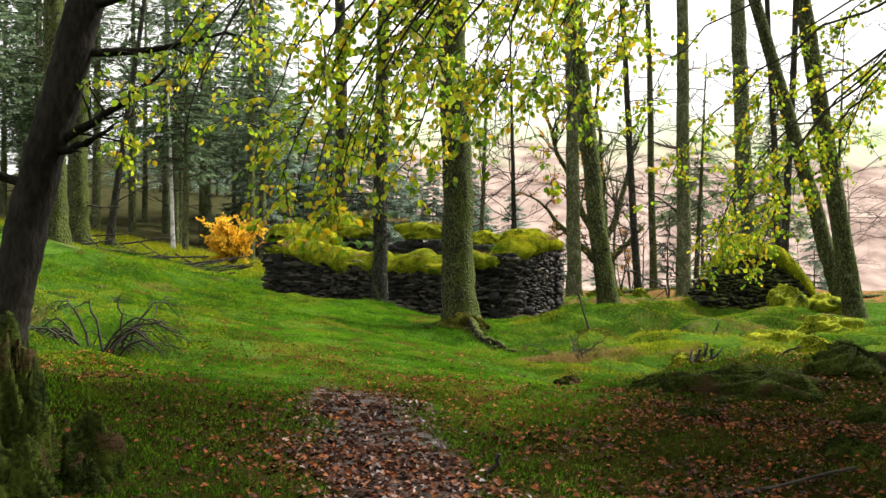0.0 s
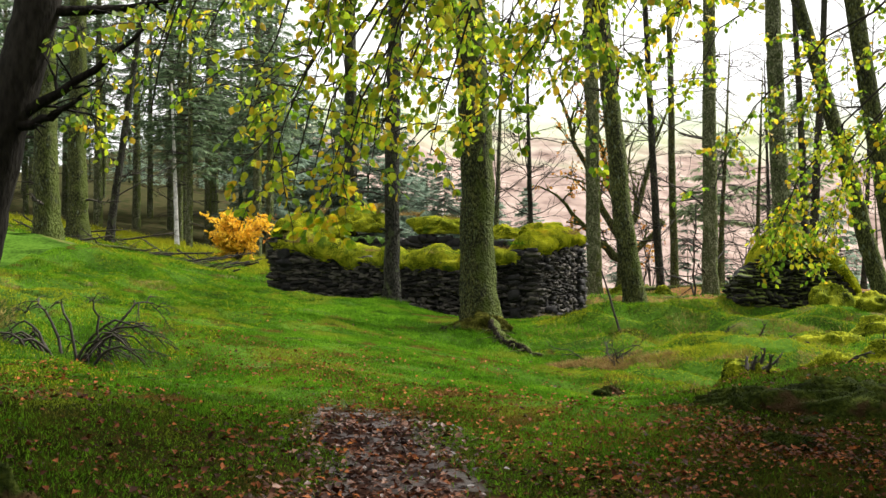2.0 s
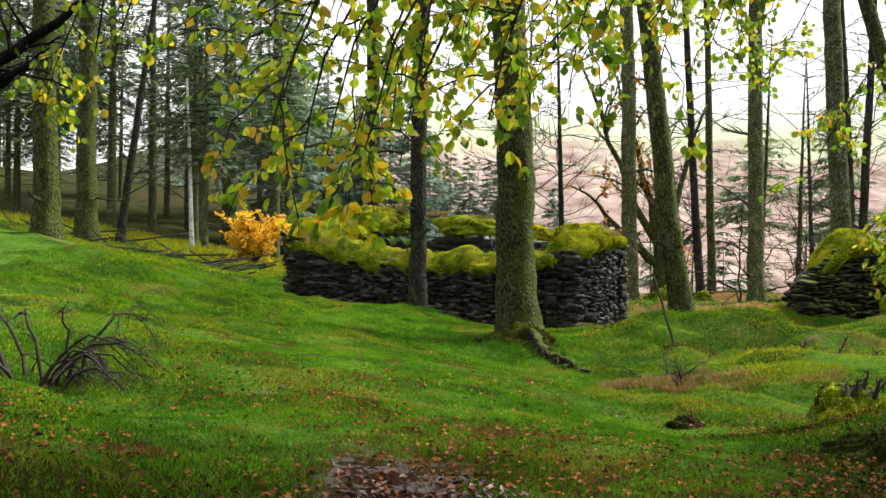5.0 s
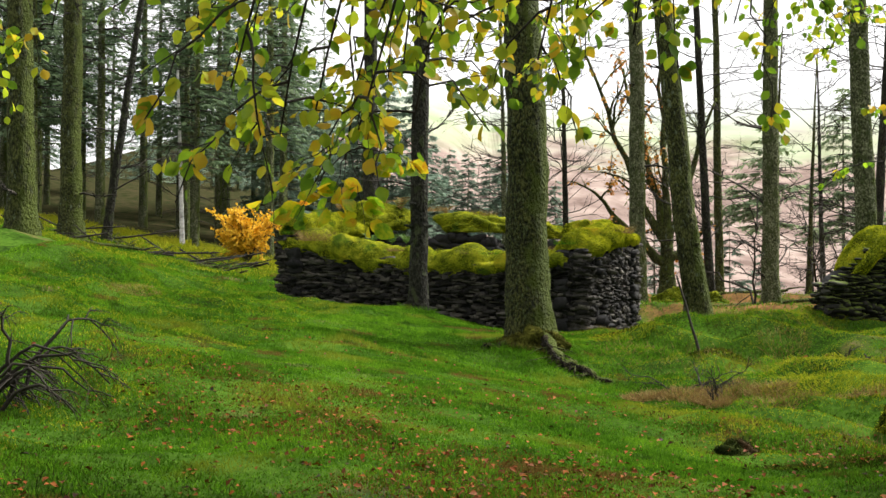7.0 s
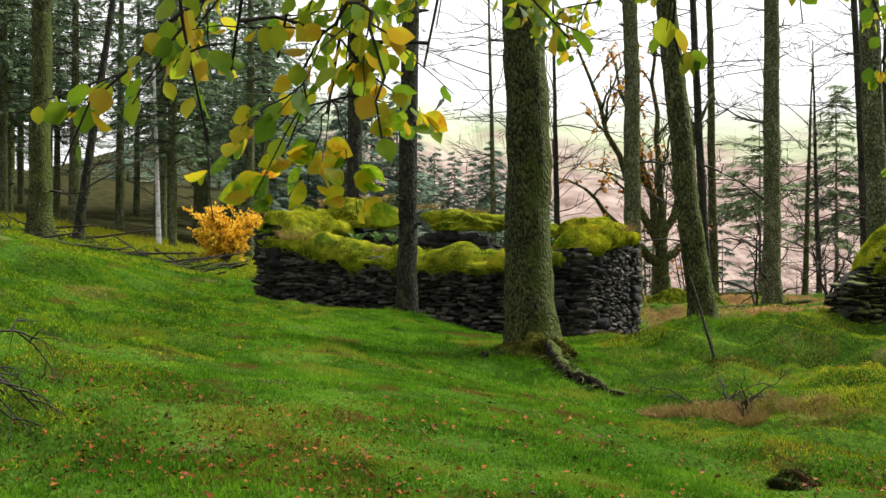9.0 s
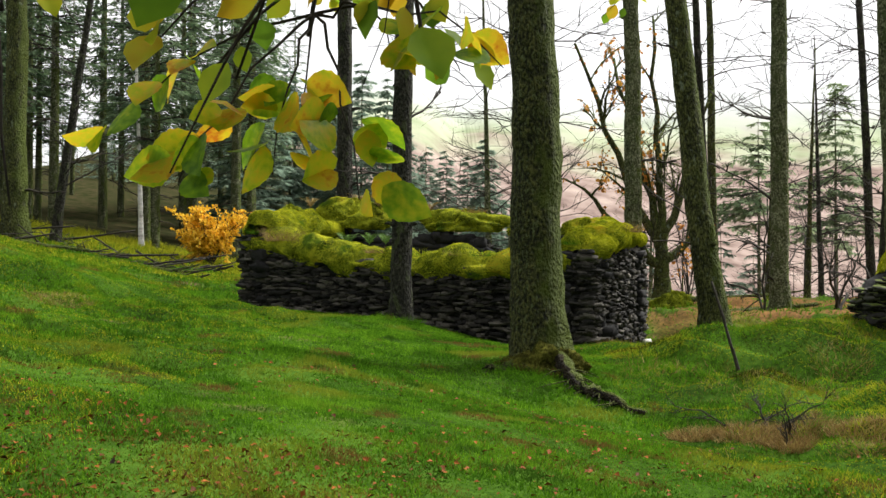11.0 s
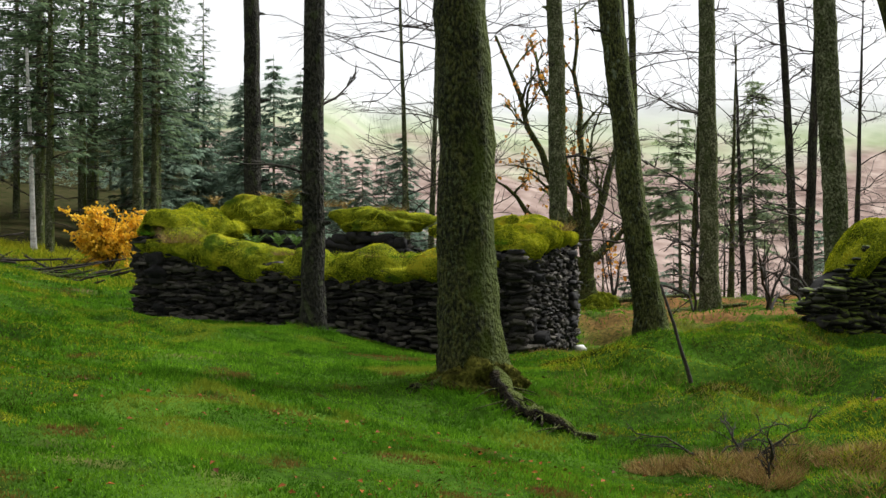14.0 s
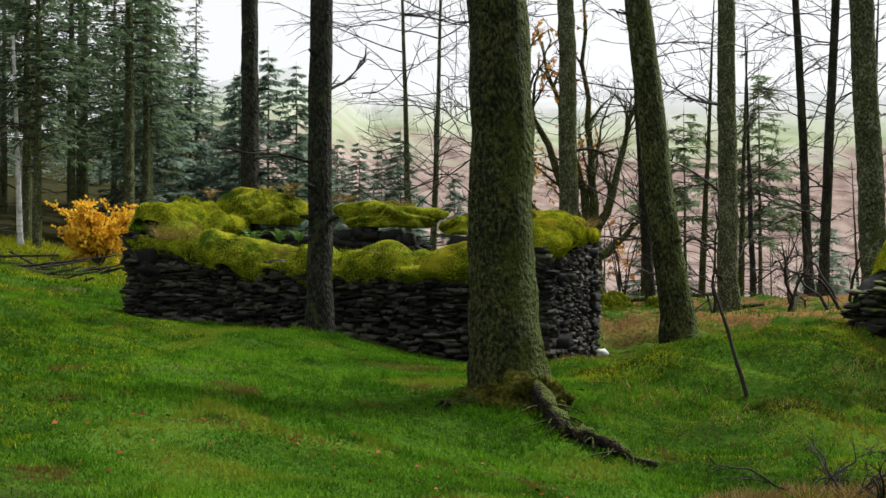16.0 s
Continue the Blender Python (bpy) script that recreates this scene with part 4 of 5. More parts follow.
CURTAIN = [(-2.3, 8.7, 2.5, 3), (-1.5, 9.3, 2.1, 15), (-0.9, 9.9, 2.3, 15), (-0.35, 9.5, 2.25, 15), (0.2, 10.4, 2.6, 14), (0.9, 11.3, 2.9, 13), (1.5, 12.1, 3.2, 12), (-1.9, 10.1, 2.6, 7), (-1.25, 8.8, 2.6, 7),
           (-3.9, 12.0, 2.7, 9), (-3.4, 12.0, 3.0, 10), (-2.8, 12.0, 3.3, 7), (-1.3, 9.9, 2.05, 8), (-1.05, 9.6, 2.0, 9), (-1.5, 10.0, 2.0, 8), (-0.9, 10.3, 2.1, 7), (-1.2, 10.25, 2.1, 7), (0.5, 9.2, 3.0, 11), (2.3, 13.0, 3.6, 11), (-2.5, 10.2, 3.1, 2), (-0.5, 11.5, 3.1, 12), (1.8, 10.6, 3.4, 10), (-0.7, 8.5, 2.3, 10),
           (-0.9, 12.6, 2.8, 9), (0.1, 13.2, 3.0, 12), (0.7, 13.6, 3.3, 12), (-1.7, 12.8, 3.3, 4), (-0.4, 14.6, 3.7, 11), (0.9, 15.0, 3.8, 12), (1.9, 15.2, 4.3, 8), (-0.2, 17.0, 4.8, 10),
           (-1.0, 9.6, 3.2, 14), (-0.3, 10.2, 3.4, 14), (0.4, 10.8, 3.5, 12), (-1.6, 10.4, 3.5, 9), (1.0, 10.0, 3.5, 10)]
build_beech((3.7, 5.2), [(6.2, (x, y, z), int(n * (0.98 if z < 2.7 else 1.2)), 0.65, 19) for x, y, z, n in CURTAIN], "beech whose leafy autumn branches hang over the path", 0.3)


def build_near_spray():
    """The low twigs under which the walker passes."""
    o = np.array((-1.3, 10.6, 4.2))
    t = thing("beech_branch", o, "low hanging beech twigs with large green and orange leaves", "branch")
    main = Soup()
    main.tube(curve((0, 0, 0), (0.1, -0.25, -2.25), (0.05, 0, 0.2), 10, 0.01), np.linspace(0.012, 0.005, 10), 6)
    part("stem", main, TWIG, t)
    for e, n in [((-1.45, 10.2, 1.63), 13), ((-1.08, 10.15, 1.62), 13), ((-1.25, 10.2, 1.65), 13), ((-0.82, 10.2, 1.86), 6), ((-1.0, 10.3, 1.88), 7), ((-1.6, 10.3, 1.74), 9)]:
        s = Soup()
        q = curve((0.1, -0.25, -2.2), np.array(e) - o, (0, 0, 0.06), 7, 0.01)
        s.tube(q, np.linspace(0.004, 0.0012, 7), 5)
        twig = part("twig", s, TWIG, t)
        L = np.linalg.norm(np.diff(q, axis=0), axis=1).sum()
        hang_leaves(twig, [q[3:]], n / L * 1.8, 0.09, LEAF_NEAR, "large green, yellow and orange leaves", droop=0.55, flat=0.0, fine=True)


build_near_spray()
SIDE_CURTAIN = [(4.3, 15.6, 1.3, 13), (4.9, 15.8, 1.35, 12), (3.8, 14.5, 1.45, 15), (4.6, 14.6, 1.8, 13), (3.3, 14.9, 2.4, 10), (4.6, 15.0, 3.4, 9), (5.6, 14.6, 4.0, 12), (5.5, 14.2, 2.5, 11), (6.0, 14.9, 3.2, 11), (3.0, 15.5, 3.6, 9)]
build_beech((7.6, 11.2), [(5.4, (x, y, z), int(n * 1.5), 0.5, 22) for x, y, z, n in SIDE_CURTAIN], "beech with yellow-green leaves beside the path", 0.22)


def build_shade_crown(spot, spread, low, high, n):
    """An upper crown out of view, added to shade the ground: limbs fanned out above the path, with dense leaves."""
    t, tips = build_tree("beech_tree", spot, (spot[0], spot[1], 9.5), 0.28, 0.14, BARK, "tall beech out of view, its broad leafy crown added to shade the path", level=1, twigs=n, twig_len=1.1,
                         limbs=[(0.72 + 0.04 * (k % 6), (math.cos(k * 1.05), math.sin(k * 1.05), 0.35 + 0.2 * (k % 3)), spread * (0.75 + 0.1 * (k % 4))) for k in range(12)])
    hang_leaves(t, [q for q in tips if np.min(q[:, 2]) > low], high, 0.14, LEAF, "dense green and yellow leaves")


# unseen beeches, placed so that their crowns darken the start of the path
build_shade_crown((2.6, 1.2), 4.5, 4.2, 14, 11)
build_shade_crown((-4.6, 4.4), 4.0, 4.4, 14, 10)
build_shade_crown((9.4, 11.6), 4.6, 3.9, 32, 14)
build_shade_crown((6.6, 3.4), 5.0, 5.2, 24, 12)
build_shade_crown((11.8, 9.0), 5.2, 4.5, 20, 14)


# ---- conifers ----
def spruce(name, H, crown_from, spread, mat, label, seed, trunk_mat=BARK_PALE, density=1.0, spray=1.0):
    r = np.random.default_rng(seed)
    t = thing(name, (0, 0, 0), label, "conifer")
    tr = Soup()
    zs = np.linspace(-0.3, H, 12)
    tr.tube(np.c_[r.normal(0, 0.03, 12).cumsum() * 0.3, r.normal(0, 0.03, 12).cumsum() * 0.3, zs], 0.0105 * H * (1 - zs / H * 0.93).clip(0.02), 8)
    part("trunk", tr, trunk_mat, t, smooth=True)
    br, cr = Soup(), Soup()
    z = crown_from * 0.35
    while z < H * 0.98:
        live = z > crown_from
        share = (H - z) / (H - crown_from) if live else 1.0
        for _ in range(int(r.integers(3, 6) * (1 if live else 0.6))):
            a = r.uniform(0, 6.28)
            L = spread * min(1, share * 1.25 + 0.08) * r.uniform(0.55, 1.15) * (1 if live else 0.55)
            tip = np.array((math.cos(a) * L, math.sin(a) * L, z - L * r.uniform(-0.08, 0.26) * (1 if live else 1.2)))
            q = curve((0, 0, z), tip, (0, 0, 0.05 * L), 5)
            br.tube(q, np.linspace(0.03, 0.006, 5), 3)
            if not live:
                continue
            k = int((6 + 10 * L) * density)
            u = r.uniform(0.15, 1.02, k)
            p = np.array((0, 0, z)) * (1 - u[:, None]) + tip * u[:, None]
            side = r.choice((-1, 1), k)
            way = unit(tip - (0, 0, z)) * r.uniform(0.2, 1, (k, 1)) + np.array((-math.sin(a), math.cos(a), 0))[None] * (side * r.uniform(0.1, 0.9, k))[:, None] + np.c_[np.zeros(k), np.zeros(k), r.uniform(-0.45, 0.12, k)]
            size = r.uniform(0.3, 0.75, k) * (0.6 + 0.4 * share) * spray
            y = unit(way)
            x = unit(np.cross(y, r.normal(0, 0.35, (k, 3)) + [0, 0, 1]))
            ax = np.stack([x * 0.42, y, np.cross(x, y)], -1) * size[:, None, None]
            cr.copies(SPRAY_V, SPRAY_F, ax, p)
        z += r.uniform(0.25, 0.5) * (1 if live else 1.6)
    part("branches", br, TWIG, t, kind="stuff")
    part("crown", cr, mat, t, "drooping needle sprays", kind="stuff")
    return t


SPRAY_V = np.array([(0, 0, 0), (-0.5, 0.35, -0.06), (-0.12, 0.3, 0), (-0.42, 0.7, -0.1), (-0.08, 0.6, 0), (0, 1.05, -0.05), (0.08, 0.6, 0), (0.42, 0.7, -0.1), (0.12, 0.3, 0), (0.5, 0.35, -0.06)])
SPRAY_F = [(0, 2, 1), (2, 4, 3), (4, 6, 5), (6, 8, 7), (8, 0, 9), (0, 8, 2), (2, 8, 6), (2, 6, 4)]


def build_forest():
    G1 = "spruces of the wood"
    kinds = [spruce("spruce_tree", 21, 5.0, 2.6, NEEDLE, "tall dark spruce with bare lower stem in a dense wood", 1, density=0.55), spruce("spruce_tree", 24, 7.5, 2.5, NEEDLE, "tall dark spruce with bare lower stem in a dense wood", 2, density=0.55),
             spruce("spruce_tree", 17, 3.6, 2.2, NEEDLE, "tall dark spruce with bare lower stem in a dense wood", 3, density=0.55), spruce("spruce_tree", 14.5, 0.8, 3.2, NEEDLE_HAZY, "blue-green spruce, clothed to the ground, its needles paled for haze", 4, density=1.2, spray=1.4),
             spruce("spruce_tree", 5.0, 0.3, 1.6, NEEDLE_HAZY, "small blue-green spruce on the valley side, its needles paled for haze", 5),
             spruce("spruce_tree", 14.5, 0.8, 3.2, NEEDLE_HAZY, "far blue-green spruce behind the wood, its needles paled for haze", 6, density=0.55)]
    for k in kinds:
        k["group"] = G1
    r = np.random.default_rng(5)
    used = [False] * 6
    spots = []
    for _ in range(4000):
        y = r.uniform(46, 84)
        x = r.uniform(-0.52 * y - 6, -9.5 - 0.05 * (y - 46))
        if (x + 9.5) ** 2 + (y - 46) ** 2 > 16 and all((x - a) ** 2 + (y - b) ** 2 > 3.0 ** 2 for a, b, _ in spots):
            spots.append((x, y, r.integers(0, 3)))
        if len(spots) > 48:
            break
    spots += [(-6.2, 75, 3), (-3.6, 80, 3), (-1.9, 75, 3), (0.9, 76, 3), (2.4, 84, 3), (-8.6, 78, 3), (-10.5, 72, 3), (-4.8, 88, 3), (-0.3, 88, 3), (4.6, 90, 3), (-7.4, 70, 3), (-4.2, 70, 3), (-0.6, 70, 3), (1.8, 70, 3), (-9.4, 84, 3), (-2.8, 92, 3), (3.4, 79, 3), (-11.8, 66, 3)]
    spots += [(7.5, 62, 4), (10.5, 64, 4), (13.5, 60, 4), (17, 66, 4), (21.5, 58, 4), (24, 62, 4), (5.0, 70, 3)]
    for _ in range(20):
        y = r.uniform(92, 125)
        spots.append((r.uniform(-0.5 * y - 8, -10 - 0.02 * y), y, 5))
    for x, y, k in spots:
        m = pose(x, y, float(G(x, y)) - 0.05, 0, 0, r.uniform(0, 360))
        s = r.uniform(0.85, 1.15) * (0.8 if k in (3, 5) else 1.0)
        if not used[k]:
            used[k] = True
            kinds[k].matrix_basis = m
        else:
            copy_thing(kinds[k], m @ Matrix.Scale(s, 4))


build_forest()


# ---- grass and litter ----
def scatter_blades(name, n, area, h, w, mat, label, keep=None, lean=0.5):
    x0, x1, y0, y1 = area
    x, y = RNG.uniform(x0, x1, n), RNG.uniform(y0, y1, n)
    if keep is not None:
        k = RNG.uniform(0, 1, n) < keep(x, y)
        x, y = x[k], y[k]
    n = len(x)
    clump = 0.75 + 0.45 * ripple(x, y, 2.3, 0.6) + 0.3 * ripple(x, y, 6.1, 1.4)
    L = h * RNG.uniform(0.5, 1.3, n) * np.clip(clump, 0.35, 1.6)
    d = np.c_[RNG.normal(0, lean, n), RNG.normal(0, lean, n), np.ones(n)]
    ax = axes(d) * np.stack([np.full(n, w), L, L], -1)[:, None]
    s = Soup()
    s.copies(BLADE_V, BLADE_F, ax, np.c_[x, y, G(x, y) - 0.004])
    ob = new(name, s.mesh(name, mat))
    return tagged(ob, label, "grass", kind="stuff")


def outside_ruin(x, y):
    a, b = np.array(C0), np.array(C1)
    d = (x - a[0]) * FRONT_N[0] + (y - a[1]) * FRONT_N[1]
    e = (x - a[0]) * -SIDE_N[0] + (y - a[1]) * -SIDE_N[1]
    return ~((d > 0.1) & (d < 3.5) & (e > 0.1) & (e < 8.1))


def crest(x, y):
    """How far the ground stands over the ground around: above nought on hummocks, below in hollows."""
    return G(x, y) - (G(x + 0.45, y) + G(x - 0.45, y) + G(x, y + 0.45) + G(x, y - 0.45)) / 4


def path_x(y):
    """The middle of the muddy path."""
    return -0.25 - 0.16 * (y - 6.4)


def turf_keep(x, y):
    wob = 1.5 * ripple(x, y, 0.9, 0.2)
    litter = 1 - fade(y + 0.6 * wob - 2.5 * fade(x, 1.0, 3.0), 7.6, 10.8)
    return (1 - (0.5 + 0.22 * fade(x, -2.0, -0.9) + 0.22 * fade(x, 0.5, 2.5)) * litter) * outside_ruin(x, y) * (1 - 0.7 * fade(x, 1.4, 2.8) * fade(y, 12, 15) * fade(crest(x, y), -0.006, 0.012)) * (1 - 0.95 * (np.abs(x - path_x(y) + 0.2 * ripple(x, y, 2.0)) < 0.45) * (y < 10.8))


scatter_blades("short_grass", 470000, (-5.5, 5.0, 4.5, 19), 0.046, 0.011, GRASS, "short wet bright green grass", turf_keep)
scatter_blades("short_grass", 360000, (-9.5, 9, 19, 32.5), 0.065, 0.017, GRASS, "short wet bright green grass", turf_keep)
scatter_blades("short_grass", 120000, (-22, 14, 32, 48), 0.14, 0.03, GRASS, "grass at the edge of the wood", lambda x, y: outside_ruin(x, y) * (1 - 0.75 * fade(x, 3.6, 5.0)))
scatter_blades("tussock_grass", 26000, (1.5, 11, 15, 34), 0.15, 0.010, DRY_GRASS, "pale straw-coloured tussock grass", lambda x, y: outside_ruin(x, y) * fade(ripple(x, y, 1.1, 3.0), 0.0, 0.6), 0.7)


def scatter_litter(n, area, keep, size=0.052, mat=None, label="wet brown and orange fallen leaves on the turf"):
    x0, x1, y0, y1 = area
    x, y = RNG.uniform(x0, x1, n), RNG.uniform(y0, y1, n)
    k = RNG.uniform(0, 1, n) < keep(x, y)
    x, y = x[k], y[k]
    n = len(x)
    d = np.c_[RNG.normal(0, 1, (n, 2)), RNG.normal(0, 0.25, n)]
    up = np.c_[RNG.normal(0, 0.4, (n, 2)), np.ones(n)]
    yv = unit(d)
    xv = unit(np.cross(yv, up))
    ax = np.stack([xv, yv, np.cross(xv, yv) * 2.0], -1) * (size * RNG.uniform(0.5, 1.3, n))[:, None, None]
    s = Soup()
    s.copies(DRY_LEAF_V, DRY_LEAF_F, ax, np.c_[x, y, G(x, y) + RNG.uniform(0.008, 0.06, n)])
    tagged(new("fallen_leaves", s.mesh("fallen_leaves", mat or LITTER)), label, "leaves", kind="stuff")


scatter_litter(32000, (-6, 7, 0.0, 27), lambda x, y: (0.3 + 0.7 * fade(y, 2.5, 4.5)) * np.clip(1 - fade(y - 2.5 * fade(x, 1.0, 3.0) + ripple(x, y, 0.9, 0.2), 7.5, 12.0), 0.02 + 0.3 * (1 - fade(y, 10.5, 15.5)) * fade(ripple(x, y, 1.3, 2.0), -0.5, 0.5), 1) * (0.35 + 0.65 * fade(ripple(x, y, 2.0, 5.0), -0.4, 0.4)) * (0.35 + 0.65 * fade(x, -2.2, -1.0)))
scatter_litter(15000, (-4.2, 4.6, 8.5, 19.5), lambda x, y: (0.15 + 0.85 * fade(ripple(x, y, 1.2, 2.0), -0.6, 0.6)) * (1 - 0.85 * fade(y, 10.5, 17.5)), 0.044, RUSTY_LEAF, "rusty orange fallen leaves scattered on the turf")
scatter_litter(46000, (-5.2, 6.4, 2.4, 11.5), lambda x, y: (1 - fade(x, 3.6, 6.2)) * fade(x, -5.0, -3.6) * fade(y, 2.6, 4.4) * (0.2 + 0.8 * fade(x, -2.0, -0.9)) * (1 - fade(y - 2.5 * fade(x, 1.0, 3.0) + 1.5 * ripple(x, y, 1.1, 0.2), 6.0, 11.0)) * (0.25 + 0.75 * fade(ripple(x, y, 2.6, 1.0), -0.5, 0.4)))
scatter_litter(15000, (-2.6, 1.6, 3.0, 11.8), lambda x, y: (1 - fade(np.abs(x - path_x(y)) + 0.25 * ripple(x, y, 2.3), 0.15, 0.85)) * (1 - fade(y + ripple(x, y, 1.7, 1.0), 9.5, 11.5)), 0.055, WET_LEAF, "dark glistening mulch of wet leaves on the muddy path")
scatter_blades("brown_moss", 160000, (-4.6, 4.0, 7.5, 19), 0.05, 0.011, BROWN_MOSS, "patches of rusty dead moss in the turf", lambda x, y: (1 - 0.75 * fade(y, 11, 17)) * fade(ripple(x, y, 1.2, 2.0) + 0.5 * ripple(x, y, 4.1, 1.0), -0.05, 0.45), 0.9)
# moss and grass in a darkened colour that adds to the beeches' shade
scatter_blades("mossy_grass", 230000, (-5.4, 6.2, 2.6, 12.5), 0.075, 0.008, RUSH, "olive moss and grass between the fallen leaves, darkened for the beeches' shade", lambda x, y: (1 - fade(x, 4.2, 6.1)) * fade(x, -5.3, -4.2) * fade(y, 2.7, 4.0) * (1 - fade(y - 2.5 * fade(x, 1.0, 3.0), 8.5, 12.0)) * (np.abs(x - path_x(y) + 0.2 * ripple(x, y, 2.0)) > 0.5) * (0.3 + 0.7 * fade(ripple(x, y, 1.7, 4.0), -0.5, 0.3)), 0.8)


# yellow moss on crests, darkened grass in hollows: hummock shading put into colour
for area in ((1.3, 8.5, 13.5, 29.5), (-8.5, -3.2, 9.0, 27.0)):
    scatter_blades("hummock_moss", 150000, area, 0.048, 0.010, MOSS_GRASS, "yellow-green mossy grass on the crests of hummocks", lambda x, y: outside_ruin(x, y) * fade(crest(x, y) + 0.010 * ripple(x, y, 1.9, 0.5), -0.006, 0.012), 0.6)
    scatter_blades("hollow_grass", 60000, area, 0.065, 0.010, RUSH, "shaggy grass in the hollows between hummocks, darkened for the shade there", lambda x, y: outside_ruin(x, y) * fade(-crest(x, y), 0.004, 0.02), 0.6)


# ---- smaller things ----
BARE = []
for x, y, lean, h, n, tl, mat, label in [(1.0, 48.0, -0.3, 15, 46, 2.6, BARK_PALE, "thin pale trunk with many bare spreading branches"), (1.9, 48.6, 0.5, 15, 40, 2.4, BARK_PALE, "thin pale trunk with many bare spreading branches"),
                                         (15.0, 52.0, 0.4, 11, 34, 2.2, BARK_MOSSY, "thin mossy yellow-green tree with bare twigs"), (16.4, 54.0, -0.3, 12, 30, 2.2, BARK_DARK, "thin dark tree with bare twigs"),
                                         (12.6, 50.0, 0.6, 12, 30, 2.4, BARK_MOSSY, "thin mossy yellow-green tree with bare twigs"), (3.4, 46.0, -0.4, 14, 40, 2.4, BARK_DARK, "thin dark tree with bare twigs"),
                                         (19.5, 50.0, 0.6, 13, 34, 2.4, BARK_DARK, "thin dark tree with bare twigs"), (22.5, 47.0, -0.9, 14, 26, 2.0, BARK_PALE, "pale slim trunk on the slope")]:
    BARE.append(build_tree("bare_tree", (x, y), (x + lean, y, h), 0.14, 0.02, mat, label, dead=int(n * 0.8), twig_len=tl * 1.25)[0])


SCRUB = np.random.default_rng(21)
for k in range(30):
    y = SCRUB.uniform(56, 95)
    x = SCRUB.uniform(0.08 * y, 0.55 * y)
    copy_thing(BARE[k % len(BARE)], pose(x, y, float(G(x, y)) - 0.1, 0, 0, SCRUB.uniform(0, 360)) @ Matrix.Scale(SCRUB.uniform(0.4, 0.75), 4))


def build_bush(name, spot, size, stems, leaf, mat, label, per=12.0):
    gz = float(G(*spot))
    t = thing(name, (*spot, gz), label, "shrub")
    tips, s = [], Soup()
    for _ in range(stems):
        a = RNG.uniform(0, 6.28)
        e = np.array((math.cos(a) * size[0] * RNG.uniform(0.2, 1), math.sin(a) * size[0] * RNG.uniform(0.2, 1), size[1] * RNG.uniform(0.55, 1)))
        q = curve((0, 0, -0.1), e, (0, 0, 0.15 * size[1]), 7, 0.04)
        s.tube(q, np.linspace(0.03, 0.008, 7), 5)
        tips += spread_twigs(s, q, 0.015, 1, 0.15, size[0] * 0.6, 6)
    part("stems", s, TWIG, t, "thin dark stems", kind="stuff")
    hang_leaves(t, tips, per, leaf, mat, "dense autumn leaves", droop=0.4, flat=0.3)
    return t


build_bush("yellow_bush", (-9.55, 46.0), (1.5, 2.0), 40, 0.10, LEAF_GOLD, "bright golden-yellow autumn bush at the edge of the wood", 30)
build_bush("orange_sapling", (9.4, 50.0), (1.3, 4.5), 5, 0.17, LEAF_ORANGE, "thin sapling with sparse orange leaves", 1.2)
build_bush("orange_sapling", (7.8, 44.0), (0.9, 3.2), 4, 0.15, LEAF_ORANGE, "thin sapling with sparse orange leaves", 1.2)
build_bush("orange_sapling", (-8.3, 48.5), (1.2, 2.6), 6, 0.16, LEAF_ORANGE, "thin sapling with rusty leaves", 2.0)
build_bush("holly_sapling", (3.3, 31.0 + 1.6), (0.4, 3.1), 3, 0.10, LEAF_GREEN, "small green sapling behind the ruin", 8)


def build_twigs(name, spot, label, n, length, r, seed_way=(0, 0, 1), arch=0.3, z=0.0, spread=0.6, level=1, droop=0.1):
    """A tangle of dead twigs."""
    gz = float(G(*spot)) + z
    t = thing(name, (*spot, gz), label, "dead branch")
    for _ in range(n):
        s = Soup()
        way = unit(np.array(seed_way, float) + RNG.normal(0, spread, 3))
        way[2] = abs(way[2])
        L = length * RNG.uniform(0.6, 1.1)
        a = np.array((RNG.normal(0, 0.12), RNG.normal(0, 0.12), -0.06))
        q = curve(a, a + way * L, (0, 0, arch * L), 8, 0.02 * L)
        s.tube(q, np.linspace(r, r * 0.3, 8), 5)
        spread_twigs(s, q, r * 0.8, level, droop, L * 0.5, 6)
        part("twig", s, TWIG, t)
    return t


build_twigs("dead_twigs", (-4.35, 13.3), "dark tangle of dead conifer twigs on the turf", 9, 0.95, 0.021, (0.8, 0, 0.1), 0.36, level=2, droop=0.55)
build_twigs("dead_twigs", (-4.75, 13.4), "dark tangle of dead conifer twigs on the turf", 8, 0.85, 0.021, (-0.7, 0, 0.1), 0.4, level=2, droop=0.55)
build_twigs("dead_twigs", (2.5, 18.7), "dead spiky twigs among brown grass", 5, 0.8, 0.015, (0.4, 0, 0.9), 0.0)
build_twigs("dead_twigs", (2.15, 18.9), "dead spiky twigs among brown grass", 3, 0.8, 0.013, (0.9, 0, 0.4), 0.05)
build_twigs("dead_twigs", (2.75, 18.3), "dead spiky twigs among brown grass", 2, 0.35, 0.014, (0.1, 0, 1), 0.0)
build_twigs("dead_branch", (10.7, 37.6), "bare curling fallen branches before the valley", 4, 3.0, 0.05, (0.4, 0.2, 0.8), 0.25, level=2)
build_twigs("dead_branch", (12.4, 38.2), "bare curling fallen branches before the valley", 4, 2.6, 0.05, (-0.3, 0.2, 0.7), 0.3, level=2)
build_twigs("dead_branch", (8.6, 37.4), "bare curling fallen branches before the valley", 2, 3.0, 0.045, (-0.3, 0.1, 1), 0.1)


